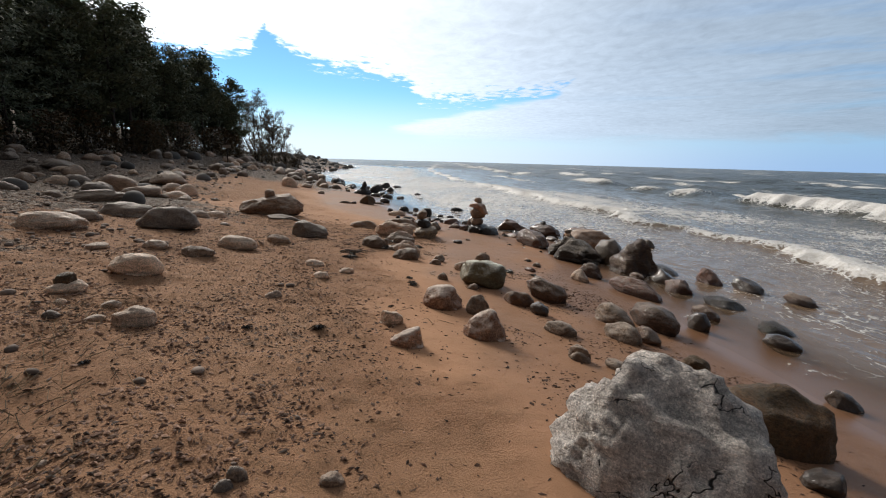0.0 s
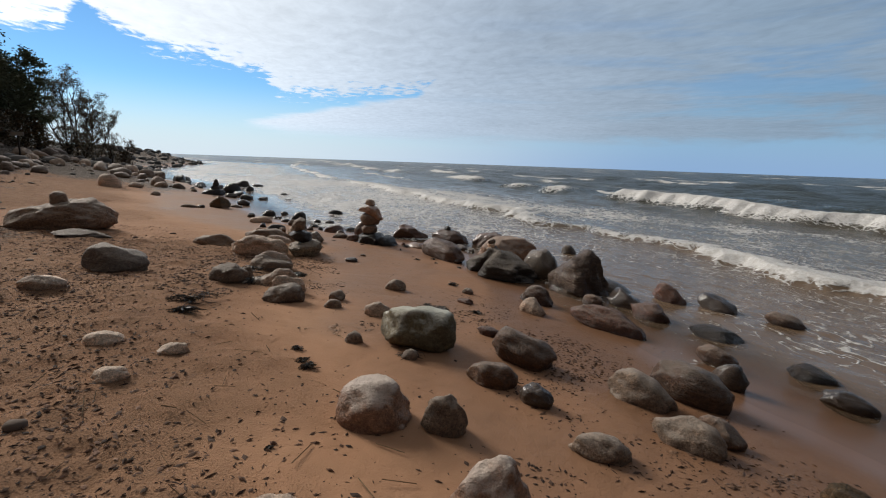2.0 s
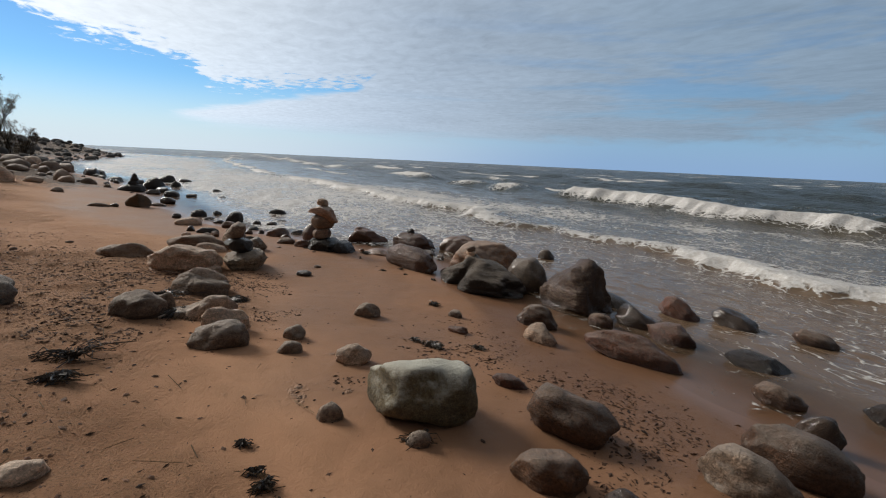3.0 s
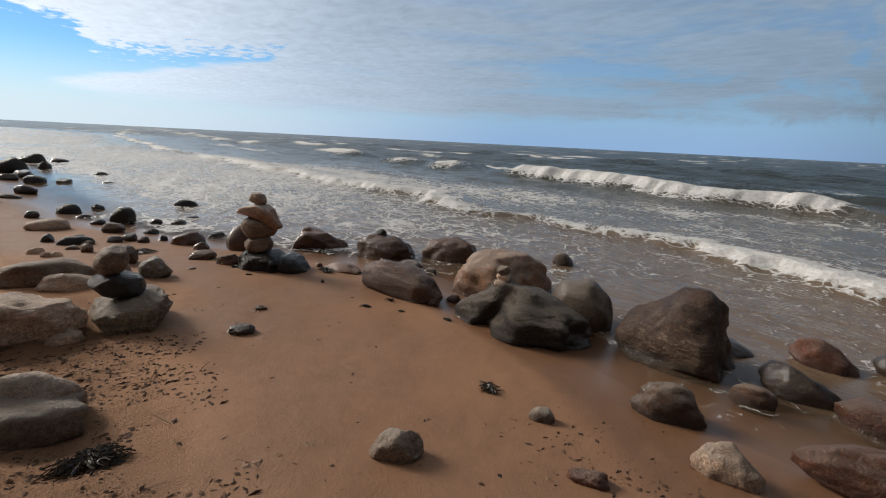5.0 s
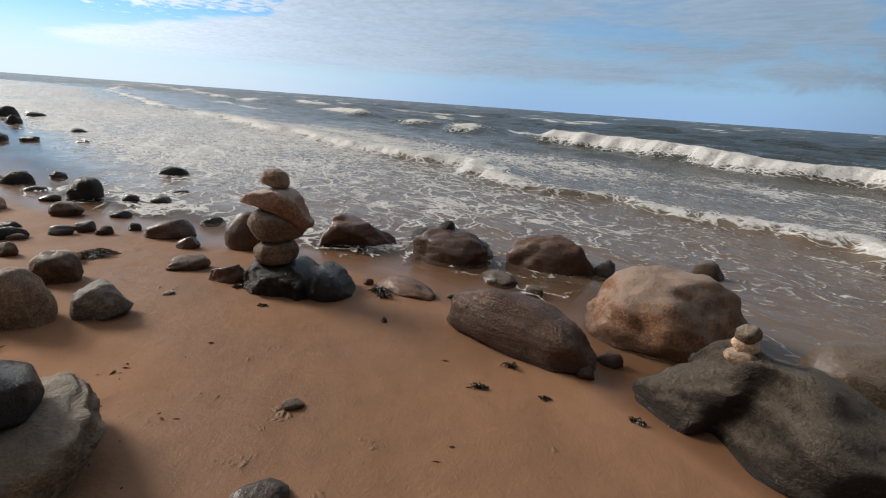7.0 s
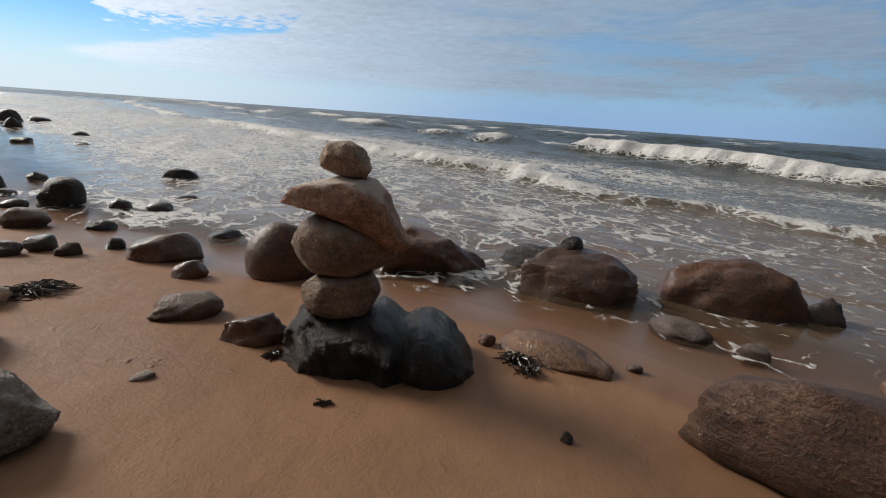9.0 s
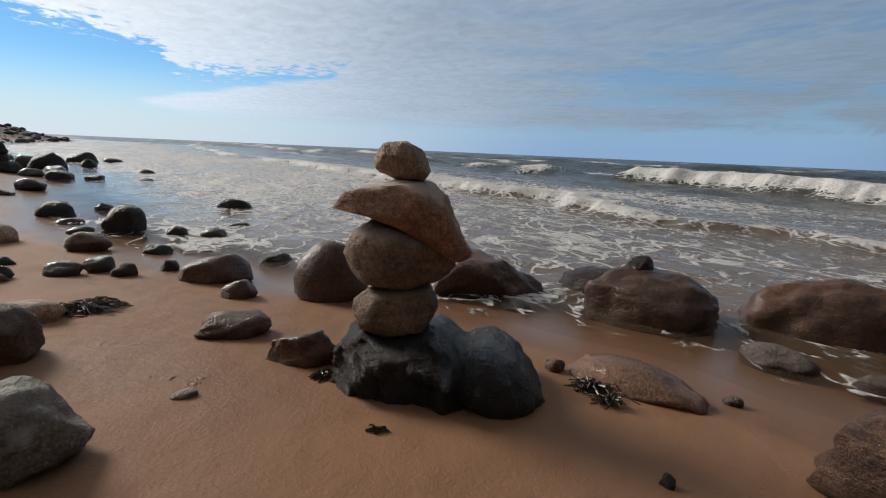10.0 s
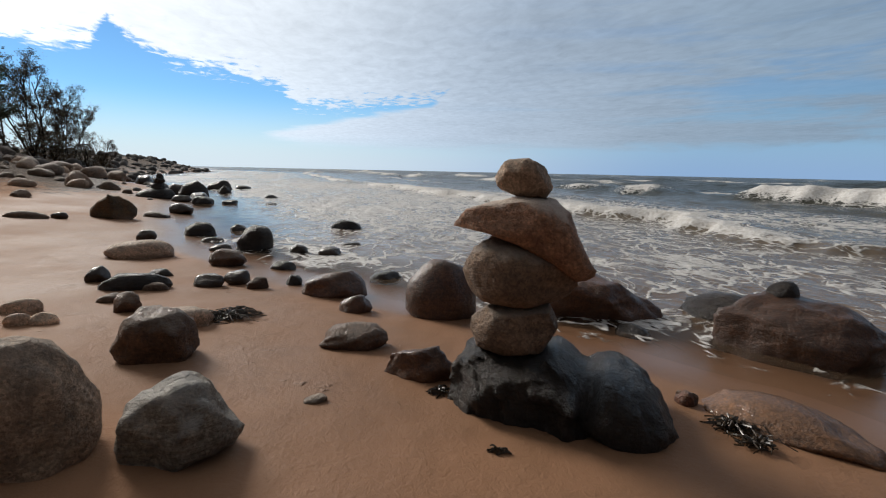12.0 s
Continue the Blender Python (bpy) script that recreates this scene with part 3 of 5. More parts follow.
# ---- sea ----
def make_water():
    m, g, p = material("sea_water")
    pos = place_of(g)
    off, foam, depth = g.attr("offing"), g.attr("foam"), g.attr("depth")
    x, y, z = g.xyz(pos)
    flow = g.mapping(pos, (1.0, 0.66, 1), (0, 0, -0.12))
    warp = g.vmath("ADD", flow, g.vmath("MULTIPLY", g.join(g.noise(flow, 1.6, 3), g.noise(flow, 1.3, 3), 0.0), (1.1, 1.1, 0)))
    lace1 = g.voronoi(warp, 3.1, "DISTANCE_TO_EDGE")
    lace2 = g.voronoi(warp, 7.5, "DISTANCE_TO_EDGE")
    patch = g.noise(flow, 0.8, 4, 0.6)
    froth = g.noise(pos, 14.0, 5, 0.7)
    body = g.math("ADD", g.math("MULTIPLY", g.ramp(lace1, 0.0, 0.15, 1.0, 0.0), 0.55), g.math("MULTIPLY", g.ramp(lace2, 0.0, 0.18, 1.0, 0.0), 0.38))
    body = g.math("ADD", body, g.math("MULTIPLY", g.math("SUBTRACT", patch, 0.5), 1.3))
    body = g.math("ADD", body, g.math("MULTIPLY", g.math("SUBTRACT", froth, 0.5), 0.7))
    fac = g.ramp(g.math("ADD", body, g.math("SUBTRACT", g.math("MULTIPLY", foam, 2.0), 1.0)), 0.0, 0.5)
    shallow = g.mix(g.ramp(patch, 0.3, 0.7), (0.165, 0.108, 0.066), (0.138, 0.092, 0.058))
    col = g.mix(g.ramp(off, 2.0, 11.0), shallow, (0.120, 0.098, 0.068))
    col = g.mix(g.ramp(off, 11.0, 26.0), col, (0.024, 0.030, 0.024))
    white = g.mix(g.ramp(froth, 0.3, 0.75), (0.46, 0.43, 0.39), (0.74, 0.73, 0.71))
    col = g.mix(fac, col, white)
    g.link(col, p.inputs["Base Color"])
    g.link(g.math("ADD", g.ramp(off, 3.0, 40.0, 0.06, 0.30), g.math("MULTIPLY", fac, 0.5)), p.inputs["Roughness"])
    p.inputs["IOR"].default_value = 1.33
    p.inputs["Specular IOR Level"].default_value = 0.5
    chop = g.noise(g.mapping(pos, (1.0, 0.5, 1)), 2.2, 5, 0.6, 0.4)
    tiny = g.noise(g.mapping(pos, (1.0, 0.6, 1)), 11.0, 4, 0.6, 0.3)
    h = g.math("ADD", g.math("MULTIPLY", chop, 1.0), g.math("MULTIPLY", tiny, 0.22))
    swell = g.noise(g.mapping(pos, (1.0, 0.35, 1)), 0.45, 5, 0.6, 0.5)
    h = g.math("ADD", h, g.math("MULTIPLY", swell, g.ramp(off, 14.0, 60.0, 0.0, 9.0)))
    amp = g.ramp(off, 0.3, 4.0, 0.05, 1.0)
    b = g.bump(g.math("MULTIPLY", h, amp), 0.7, 0.14)
    g.link(g.bump(g.math("MULTIPLY", froth, fac), 0.6, 0.05, b), p.inputs["Normal"])
    clear = g.ramp(g.math("ADD", depth, g.math("MULTIPLY", g.math("SUBTRACT", chop, 0.5), 0.05)), 0.0, 0.16, 0.12, 0.97)
    g.link(g.math("MAXIMUM", clear, fac), p.inputs["Alpha"])
    return m


def sea_height(x, y):
    """Heights, and foam from 0 to 1: swells that steepen and break towards the shore."""
    s = x - shore(y)
    bend = 2.4 * (fbm(y * 0.11 + 3, y * 0 + 1.5, 41, 3) - 0.45)
    z = np.zeros_like(x)
    foam = np.zeros_like(x)
    lines = (
        # crest offset, height, front length, back length, foam
        (8.0, 0.20, 0.28, 1.6, 1.0), (19.5, 0.55, 0.75, 2.8, 1.0), (27.0, 0.40, 1.6, 3.2, 0.25), (38.0, 0.45, 2.4, 4.0, 0.15), (52.0, 0.5, 3.0, 5.0, 0.12))
    for i, (cx, h, front, back, f) in enumerate(lines):
        line = cx + bend * (1.6 if i else 1.0) + 1.7 * (fbm(y * 0.35, y * 0 + i, 60 + i, 3) - 0.45) - 0.085 * np.clip(y - 24, 0, 80) - 0.10 * np.clip(y - 14, 0, 40) * (i == 0) + 0.9 * (fbm(y * 1.3, y * 0 + i, 64 + i, 3) - 0.45)
        q = x - line
        prof = np.where(q < 0, np.exp(-(q / front) ** 2), np.exp(-(q / back) ** 2))
        along = np.clip(0.55 + 2.6 * (fbm(y * 0.13 + i * 7, y * 0 + 2, 70 + i, 3) - 0.40), 0.22, 1.2)
        if i == 0:
            along = np.clip(along + 0.35, 0.62, 1.1)
        if i == 1:
            along = np.clip(1.6 * along - 0.35, 0.15, 1.05)
        z = z + h * prof * along
        crumble = 0.5 + 1.0 * (fbm(x * 2.0, y * 0.9, 80 + i, 3) - 0.45)
        trail = np.where(q < 0, np.exp(-(q / (front * 1.3)) ** 2), np.exp(-(q / (back * 0.42)) ** 2)) * (f > 0.5) + (f <= 0.5) * prof ** 4
        foam = np.maximum(foam, np.clip(trail * f * np.clip(along * 1.5 - 0.45, 0, 1.1) * (0.62 + 0.6 * crumble), 0, 1))
    # swell and chop, dying out over the shallows
    open_sea = step(3, 26, s)
    z = z + open_sea * (0.13 * ripple(x * 0.9, y * 0.28, 0.9, 4) + 0.07 * ripple(x, y * 0.5, 2.0, 6) + 0.25 * step(25, 60, s) * ripple(x * 0.9, y * 0.3, 0.32, 14))
    z = z + step(0.2, 3.0, s) * 0.014 * ripple(x, y * 0.6, 5.5, 8) + step(0.1, 1.0, s) * 0.004 * ripple(x, y, 16.0, 9)
    # foam sheets drifting between the bar and the beach, whitecaps outside
    # whiter beyond y 14: real foam, plus sun glare painted in as foam
    sheet = np.clip(0.27 + 0.26 * step(14, 24, y) + 0.5 * (fbm(x * 0.35, y * 0.2, 91, 3) - 0.45), 0, 1)
    foam = np.maximum(foam, sheet * (0.55 + 0.45 * step(0.5, 4.0, s)) * step(0.1, 1.0, s) * (1 - step(13, 19, s)))
    edge = np.exp(-((s - 0.45) / 0.4) ** 2) * np.clip(0.10 + 1.0 * (fbm(x * 1.3, y * 1.3, 95, 3) - 0.45), 0, 1) * (1 - 0.7 * step(8.2, 9.0, y) * (1 - step(11, 12, y)))
    foam = np.maximum(foam, edge)
    swash = np.exp(-((s - 0.9) / 0.9) ** 2) * step(11.4, 12.4, y) * (1 - step(18.5, 20.5, y)) * np.clip(0.40 + 0.7 * (fbm(x * 0.9, y * 0.9, 101, 3) - 0.45), 0, 1)
    foam = np.maximum(foam, swash)
    foam = foam * (1 - 0.9 * step(18, 21, y) * (1 - step(46, 60, y)) * (1 - step(0.8, 3.0, s)))
    caps = step(0.60, 0.68, fbm(x * 0.22, y * 0.05, 99, 4)) * step(20, 30, s)
    foam = np.maximum(foam, caps * 0.8)
    z = z + 0.07 * foam * step(0.62, 0.95, foam) * (fbm(x * 5.0, y * 4.0, 97, 3) - 0.35) * step(3, 5, s)
    return z, foam


def build_sea():
    ss = np.concatenate([spaced([(-1.2, 12, 0.06, 1.0)]), spaced([(12, 24, 0.09, 1.0), (24, 4300, 0.12, 1.03)])])
    ys = np.concatenate([-(spaced([(0.0, 1500, 0.2, 1.2)])[::-1]), spaced([(0.1, 24, 0.075, 1.0), (24, 4400, 0.09, 1.022)])])
    s, y = np.meshgrid(ss, ys)
    x = shore(y) + s
    z, foam = sea_height(x, y)
    z = z * step(-0.1, 1.2, s) + 0.012 * (fbm(x * 1.1, y * 1.1, 17, 3) - 0.4) * 2
    depth = np.clip(z - ground(x, y), 0, 3)
    me = grid_mesh("sea", x, y, z, make_water(), (("foam", foam), ("offing", s), ("depth", depth)))
    tagged(new("sea", me), "grey brown choppy sea with white breakers and foam", "water", kind="structure")


build_sea()

# ---- stones one by one ----
stone(1.21, 2.26, 1.21, 0.98, 0.72, -31, "crack", 0.5, 1)
stone(2.31, 2.95, 0.74, 0.45, 0.40, -38, "moss", 0.5, 2, tilt=14)
stone(-5.46, 6.48, 0.92, 0.57, 0.22, 40, "pale", 0.26, 3, tilt=2)
stone(-5.68, 7.35, 0.59, 0.37, 0.17, 38, "grey", 0.34, 4, tilt=7)
stone(-4.30, 5.77, 0.27, 0.17, 0.07, 37, "pale", 0.17, 5, tilt=1)
stone(-3.31, 4.98, 0.52, 0.32, 0.21, 34, "white", 0.34, 6, tilt=6)
stone(-3.20, 6.09, 0.41, 0.26, 0.13, 28, "grey", 0.51, 7, tilt=0)
stone(-3.06, 6.95, 0.56, 0.35, 0.18, 24, "white", 0.17, 8, tilt=5)
stone(-3.81, 6.17, 0.31, 0.19, 0.10, 32, "pale", 0.26, 9, tilt=-1)
stone(-4.51, 7.70, 0.93, 0.58, 0.33, 30, "blue", 0.26, 10, tilt=4)
stone(-5.54, 8.27, 0.88, 0.55, 0.26, 34, "blue", 0.42, 11, tilt=-2)
stone(-8.52, 11.72, 1.43, 0.50, 0.30, 36, "grey", 0.3, 12)
stone(-9.92, 13.53, 0.91, 0.57, 0.32, 36, "blue", 0.51, 13, tilt=8)
stone(-12.47, 16.11, 1.02, 0.64, 0.35, 38, "blue", 0.42, 14, tilt=2)
stone(-10.38, 15.00, 1.33, 0.59, 0.53, 35, "tan", 0.34, 15, tilt=7)
stone(-9.00, 14.05, 1.06, 0.67, 0.30, 33, "tan", 0.26, 16, tilt=1)
stone(-10.63, 18.37, 1.39, 0.97, 0.46, 30, "tan", 0.5, 17)
stone(-8.36, 14.66, 0.77, 0.48, 0.23, 30, "pale", 0.17, 18, tilt=0)
stone(-5.65, 10.84, 0.55, 0.34, 0.18, 28, "pale", 0.26, 19, tilt=5)
stone(-5.49, 11.32, 0.55, 0.35, 0.17, 26, "pale", 0.34, 20, tilt=-1)
stone(-14.95, 18.62, 1.25, 0.79, 0.29, 39, "blue", 0.34, 21, tilt=4)
stone(-14.61, 18.25, 0.76, 0.47, 0.17, 39, "pale", 0.26, 22, tilt=-2)
stone(-4.63, 12.84, 1.69, 1.01, 0.55, 20, "tanbox", 0.6, 23)
stone(-4.05, 12.03, 0.85, 0.53, 0.11, 19, "blue", 0.68, 24, tilt=8)
stone(-2.52, 8.96, 0.68, 0.43, 0.30, 16, "blue", 0.42, 25, tilt=2)
stone(-2.72, 7.76, 0.37, 0.23, 0.12, 19, "pale", 0.26, 26, tilt=7)
stone(-3.44, 4.18, 0.34, 0.21, 0.10, 39, "white", 0.34, 27, tilt=1)
stone(-2.48, 3.64, 0.32, 0.20, 0.14, 34, "pale", 0.26, 28, tilt=6)
stone(-1.75, 6.38, 0.27, 0.17, 0.08, 15, "white", 0.26, 29, tilt=0)
stone(-1.51, 5.78, 0.19, 0.12, 0.06, 15, "white", 0.26, 30, tilt=5)
stone(-1.28, 6.27, 0.22, 0.14, 0.07, 12, "white", 0.26, 31, tilt=-1)
stone(-1.98, 12.08, 0.75, 0.47, 0.20, 9, "tan", 0.42, 32, tilt=4)
stone(-0.27, 3.92, 0.30, 0.21, 0.16, 4, "pink", 0.7, 33)
stone(-0.46, 4.43, 0.24, 0.17, 0.13, 6, "pale", 0.6, 34)
stone(-3.07, 3.55, 0.13, 0.09, 0.06, 41, "blue", 0.34, 35, tilt=8)
stone(-1.14, 11.33, 0.85, 0.53, 0.27, 5, "pale", 0.42, 36, tilt=2)
stone(-0.83, 9.62, 0.59, 0.37, 0.22, 4, "grey", 0.42, 37, tilt=7)
stone(-1.23, 8.62, 0.45, 0.28, 0.21, 9, "grey", 0.42, 38, tilt=1)
stone(-0.58, 7.83, 0.44, 0.27, 0.20, 3, "grey", 0.42, 39, tilt=6)
stone(-0.79, 8.64, 0.44, 0.28, 0.10, 4, "grey", 0.34, 40, tilt=0)
stone(-0.88, 12.51, 0.55, 0.34, 0.14, 3, "pale", 0.34, 41, tilt=5)
stone(0.63, 6.56, 0.69, 0.55, 0.37, -17, "green", 0.35, 42)
stone(1.45, 6.13, 0.57, 0.35, 0.27, -33, "brown", 0.40, 43, tilt=14)
stone(1.01, 5.74, 0.40, 0.25, 0.18, -30, "brown", 0.32, 44, tilt=12)
stone(1.21, 5.39, 0.25, 0.16, 0.14, -37, "dark", 0.40, 45, tilt=10)
stone(0.05, 5.27, 0.47, 0.42, 0.26, -13, "pink", 0.4, 46)
stone(0.45, 5.10, 0.29, 0.20, 0.23, -25, "grey", 0.4, 47)
stone(-0.07, 7.65, 0.20, 0.14, 0.09, -4, "grey", 0.3, 48)
stone(0.38, 7.38, 0.28, 0.20, 0.14, -11, "pale", 0.3, 49)
stone(0.05, 6.53, 0.16, 0.11, 0.10, -8, "grey", 0.4, 50)
stone(0.47, 6.18, 0.14, 0.10, 0.08, -17, "grey", 0.5, 51)
stone(2.13, 5.42, 0.52, 0.32, 0.22, -50, "grey", 0.32, 52, tilt=14)
stone(2.64, 5.47, 0.62, 0.38, 0.30, -55, "brown", 0.24, 53, tilt=12)
stone(3.70, 6.19, 0.40, 0.24, 0.18, -55, "brown", 0.24, 54, tilt=10)
stone(3.32, 5.71, 0.29, 0.18, 0.24, -57, "dark", 0.24, 55, tilt=17)
stone(2.01, 4.82, 0.45, 0.27, 0.19, -58, "grey", 0.32, 56, tilt=15)
stone(2.28, 4.83, 0.31, 0.19, 0.15, -60, "brown", 0.32, 57, tilt=13)
stone(4.31, 6.75, 0.62, 0.38, 0.15, -54, "black", 0.32, 58, tilt=11)
stone(5.60, 6.95, 0.47, 0.28, 0.18, -59, "brown", 0.32, 59, tilt=18)
stone(1.45, 6.82, 0.29, 0.18, 0.08, -28, "red", 0.32, 60, tilt=16)
stone(0.46, 4.36, 0.43, 0.30, 0.28, -15, "pink", 0.7, 61)
stone(1.31, 4.76, 0.36, 0.21, 0.13, -28, "grey", 0.32, 62, tilt=12)
stone(1.31, 4.07, 0.21, 0.13, 0.13, -35, "grey", 0.40, 63, tilt=10)
stone(2.47, 4.17, 0.26, 0.16, 0.13, -50, "moss", 0.48, 64, tilt=17)
stone(1.62, 3.92, 0.24, 0.15, 0.07, -43, "grey", 0.32, 65, tilt=15)
stone(4.32, 5.63, 0.48, 0.29, 0.14, -51, "black", 0.32, 66, tilt=13)
stone(4.02, 5.15, 0.40, 0.24, 0.16, -53, "dark", 0.40, 67, tilt=11)
stone(1.32, 4.03, 0.20, 0.12, 0.08, -18, "grey", 0.32, 68, tilt=18)
stone(2.27, 2.42, 0.22, 0.16, 0.12, -43, "dark", 0.5, 69)
stone(3.57, 3.77, 0.29, 0.18, 0.13, -43, "dark", 0.40, 70, tilt=14)
stone(-1.11, 11.24, 0.94, 0.59, 0.32, 8, "pale", 0.42, 71, tilt=1)
stone(-1.08, 12.81, 0.94, 0.59, 0.24, 6, "tan", 0.26, 72, tilt=6)
stone(-0.82, 9.72, 0.57, 0.36, 0.28, 7, "pale", 0.38, 73, tilt=0)
stone(-0.67, 8.59, 0.49, 0.31, 0.22, 7, "pale", 0.51, 74, tilt=5)
stone(-0.56, 8.20, 0.43, 0.26, 0.22, 5, "pale", 0.51, 75, tilt=-1)
stone(-1.08, 8.83, 0.20, 0.12, 0.16, 15, "grey", 0.42, 76, tilt=4)
stone(-0.78, 11.01, 0.26, 0.16, 0.08, 5, "pale", 0.26, 77, tilt=-2)
stone(0.82, 8.70, 0.29, 0.20, 0.14, -25, "grey", 0.5, 78)
stone(3.78, 8.97, 0.98, 0.70, 0.76, -80, "brownveined", 0.45, 88)
stone(2.78, 8.38, 0.51, 0.31, 0.26, -55, "brown", 0.48, 80, tilt=12)
stone(3.56, 8.18, 0.31, 0.19, 0.18, -63, "brown", 0.24, 81, tilt=10)
stone(4.02, 8.06, 0.59, 0.36, 0.24, -66, "dark", 0.32, 82, tilt=17)
stone(4.89, 8.19, 0.55, 0.34, 0.26, -69, "red", 0.40, 83, tilt=15)
stone(4.00, 7.55, 0.57, 0.35, 0.25, -72, "red", 0.32, 84, tilt=13)
stone(3.18, 7.30, 0.98, 0.36, 0.25, -54, "red", 0.24, 85, tilt=11)
stone(5.24, 7.66, 0.59, 0.36, 0.20, -75, "dark", 0.32, 86, tilt=18)
stone(2.44, 7.81, 0.37, 0.26, 0.20, -59, "pale", 0.6, 87)
stone(1.62, 8.10, 0.22, 0.14, 0.08, -46, "red", 0.56, 88, tilt=14)
stone(1.85, 8.67, 0.17, 0.11, 0.08, -41, "grey", 0.32, 89, tilt=12)
stone(4.39, 8.86, 0.67, 0.40, 0.16, -66, "dark", 0.32, 90, tilt=10)
stone(3.58, 11.15, 1.25, 1.0, 0.52, -46, "brownbig", 0.3, 91)
stone(3.66, 9.94, 0.67, 0.54, 0.50, -70, "greywet", 0.25, 92)
stone(5.35, 11.78, 0.34, 0.24, 0.22, -59, "greywet", 0.3, 93)
stone(2.32, 11.48, 1.12, 0.52, 0.37, -66, "buried", 0.08, 97)
stone(3.02, 13.42, 0.95, 0.65, 0.45, -40, "wet", 0.35, 95, z=-0.11)
stone(3.90, 12.80, 1.02, 0.68, 0.47, -47, "wet", 0.35, 96, z=-0.11)
stone(4.26, 12.31, 0.31, 0.22, 0.28, -54, "dark", 0.4, 97, z=-0.11)
stone(2.27, 14.41, 0.96, 0.67, 0.35, -22, "wet", 0.5, 98)
stone(2.74, 11.02, 0.18, 0.12, 0.10, -56, "red", 0.4, 99)
stone(2.43, 10.96, 0.12, 0.09, 0.09, -53, "dark", 0.5, 100)
stone(-0.47, 13.65, 0.35, 0.26, 0.23, 10, "brown", 0.35, 101)
stone(-0.14, 12.79, 0.34, 0.28, 0.22, 16, "greyhero", 0.5, 311)
stone(-0.54, 12.81, 0.36, 0.32, 0.35, 29, "pinkhero", 0.15, 103)
stone(-0.53, 14.20, 0.38, 0.23, 0.10, 16, "pale", 0.34, 104, tilt=1)
stone(-1.41, 14.45, 0.20, 0.12, 0.08, 29, "pale", 0.34, 105, tilt=6)
stone(-1.27, 14.16, 0.12, 0.08, 0.06, 29, "white", 0.17, 106, tilt=0)
stone(-1.17, 14.19, 0.13, 0.09, 0.06, 27, "white", 0.17, 107, tilt=5)
stone(-1.07, 14.75, 0.18, 0.12, 0.06, 22, "grey", 0.42, 108, tilt=-1)
stone(-0.88, 14.48, 0.15, 0.11, 0.12, 20, "brown", 0.6, 109)
stone(-1.06, 15.15, 0.47, 0.14, 0.12, 19, "black", 0.2, 110)
stone(-1.41, 15.41, 0.17, 0.12, 0.12, 23, "dark", 0.5, 111)
stone(-1.07, 15.72, 0.19, 0.13, 0.06, 17, "black", 0.3, 112)
stone(-0.92, 15.12, 0.18, 0.11, 0.06, 18, "grey", 0.42, 113, tilt=2)
stone(-1.58, 16.78, 0.63, 0.39, 0.19, 19, "pale", 0.34, 114, tilt=7)
stone(-1.98, 18.24, 0.24, 0.17, 0.13, 18, "dark", 0.4, 115)
stone(-0.66, 16.41, 0.36, 0.25, 0.17, 11, "brown", 0.4, 116)
stone(-0.94, 17.48, 0.26, 0.18, 0.09, 11, "dark", 0.4, 117)
stone(-0.56, 17.59, 0.45, 0.36, 0.33, 8, "black", 0.6, 118)
stone(-1.51, 19.00, 0.45, 0.32, 0.21, 13, "black", 0.5, 119)
stone(-1.04, 19.42, 0.25, 0.18, 0.14, 9, "black", 0.4, 120)
stone(-1.21, 18.35, 0.30, 0.21, 0.08, 12, "dark", 0.4, 121)
stone(-0.60, 15.30, 0.23, 0.16, 0.10, 13, "dark", 0.5, 122)
stone(-0.42, 15.43, 0.21, 0.15, 0.11, 10, "dark", 0.4, 123)
stone(-0.24, 15.27, 0.17, 0.12, 0.09, 8, "brown", 0.5, 124)
stone(-0.12, 16.27, 0.26, 0.18, 0.09, 5, "black", 0.5, 125)
stone(0.03, 15.46, 0.14, 0.10, 0.09, 4, "black", 0.5, 126)
stone(0.36, 15.10, 0.51, 0.36, 0.19, -1, "wet", 0.4, 127)
stone(0.49, 14.50, 0.23, 0.16, 0.12, -4, "wet", 0.4, 128)
stone(0.43, 13.77, 0.36, 0.25, 0.12, -3, "brown", 0.4, 129)
stone(-0.01, 17.23, 0.22, 0.15, 0.13, 3, "dark", 0.4, 130)
stone(0.35, 17.04, 0.27, 0.19, 0.12, -1, "dark", 0.4, 131)
stone(0.67, 19.58, 0.53, 0.37, 0.18, -3, "black", 0.4, 132)
stone(0.86, 15.70, 0.32, 0.23, 0.10, -8, "black", 0.3, 133)
stone(0.65, 17.73, 0.26, 0.18, 0.07, -3, "dark", 0.4, 134)
stone(-3.21, 20.56, 0.69, 0.48, 0.42, 21, "moss", 0.8, 135)
stone(-4.00, 19.61, 0.54, 0.19, 0.10, 27, "grey", 0.26, 136, tilt=7)
stone(-3.69, 19.85, 0.22, 0.15, 0.10, 25, "dark", 0.4, 137)
stone(-6.42, 28.90, 0.60, 0.42, 0.28, 21, "grey", 0.4, 138)
stone(-4.53, 26.99, 1.03, 0.52, 0.30, 17, "black", 0.3, 139)
stone(-7.08, 28.32, 0.62, 0.44, 0.27, 23, "pale", 0.3, 140)
stone(-5.94, 23.26, 0.36, 0.25, 0.16, 28, "grey", 0.4, 141)
stone(-2.83, 21.41, 0.50, 0.31, 0.10, 17, "grey", 0.42, 142, tilt=4)
stone(-3.67, 26.36, 0.53, 0.37, 0.19, 15, "dark", 0.4, 143)
stone(-2.69, 22.60, 0.48, 0.34, 0.23, 15, "dark", 0.5, 144)
stone(-2.91, 25.50, 0.56, 0.39, 0.24, 13, "black", 0.3, 145)
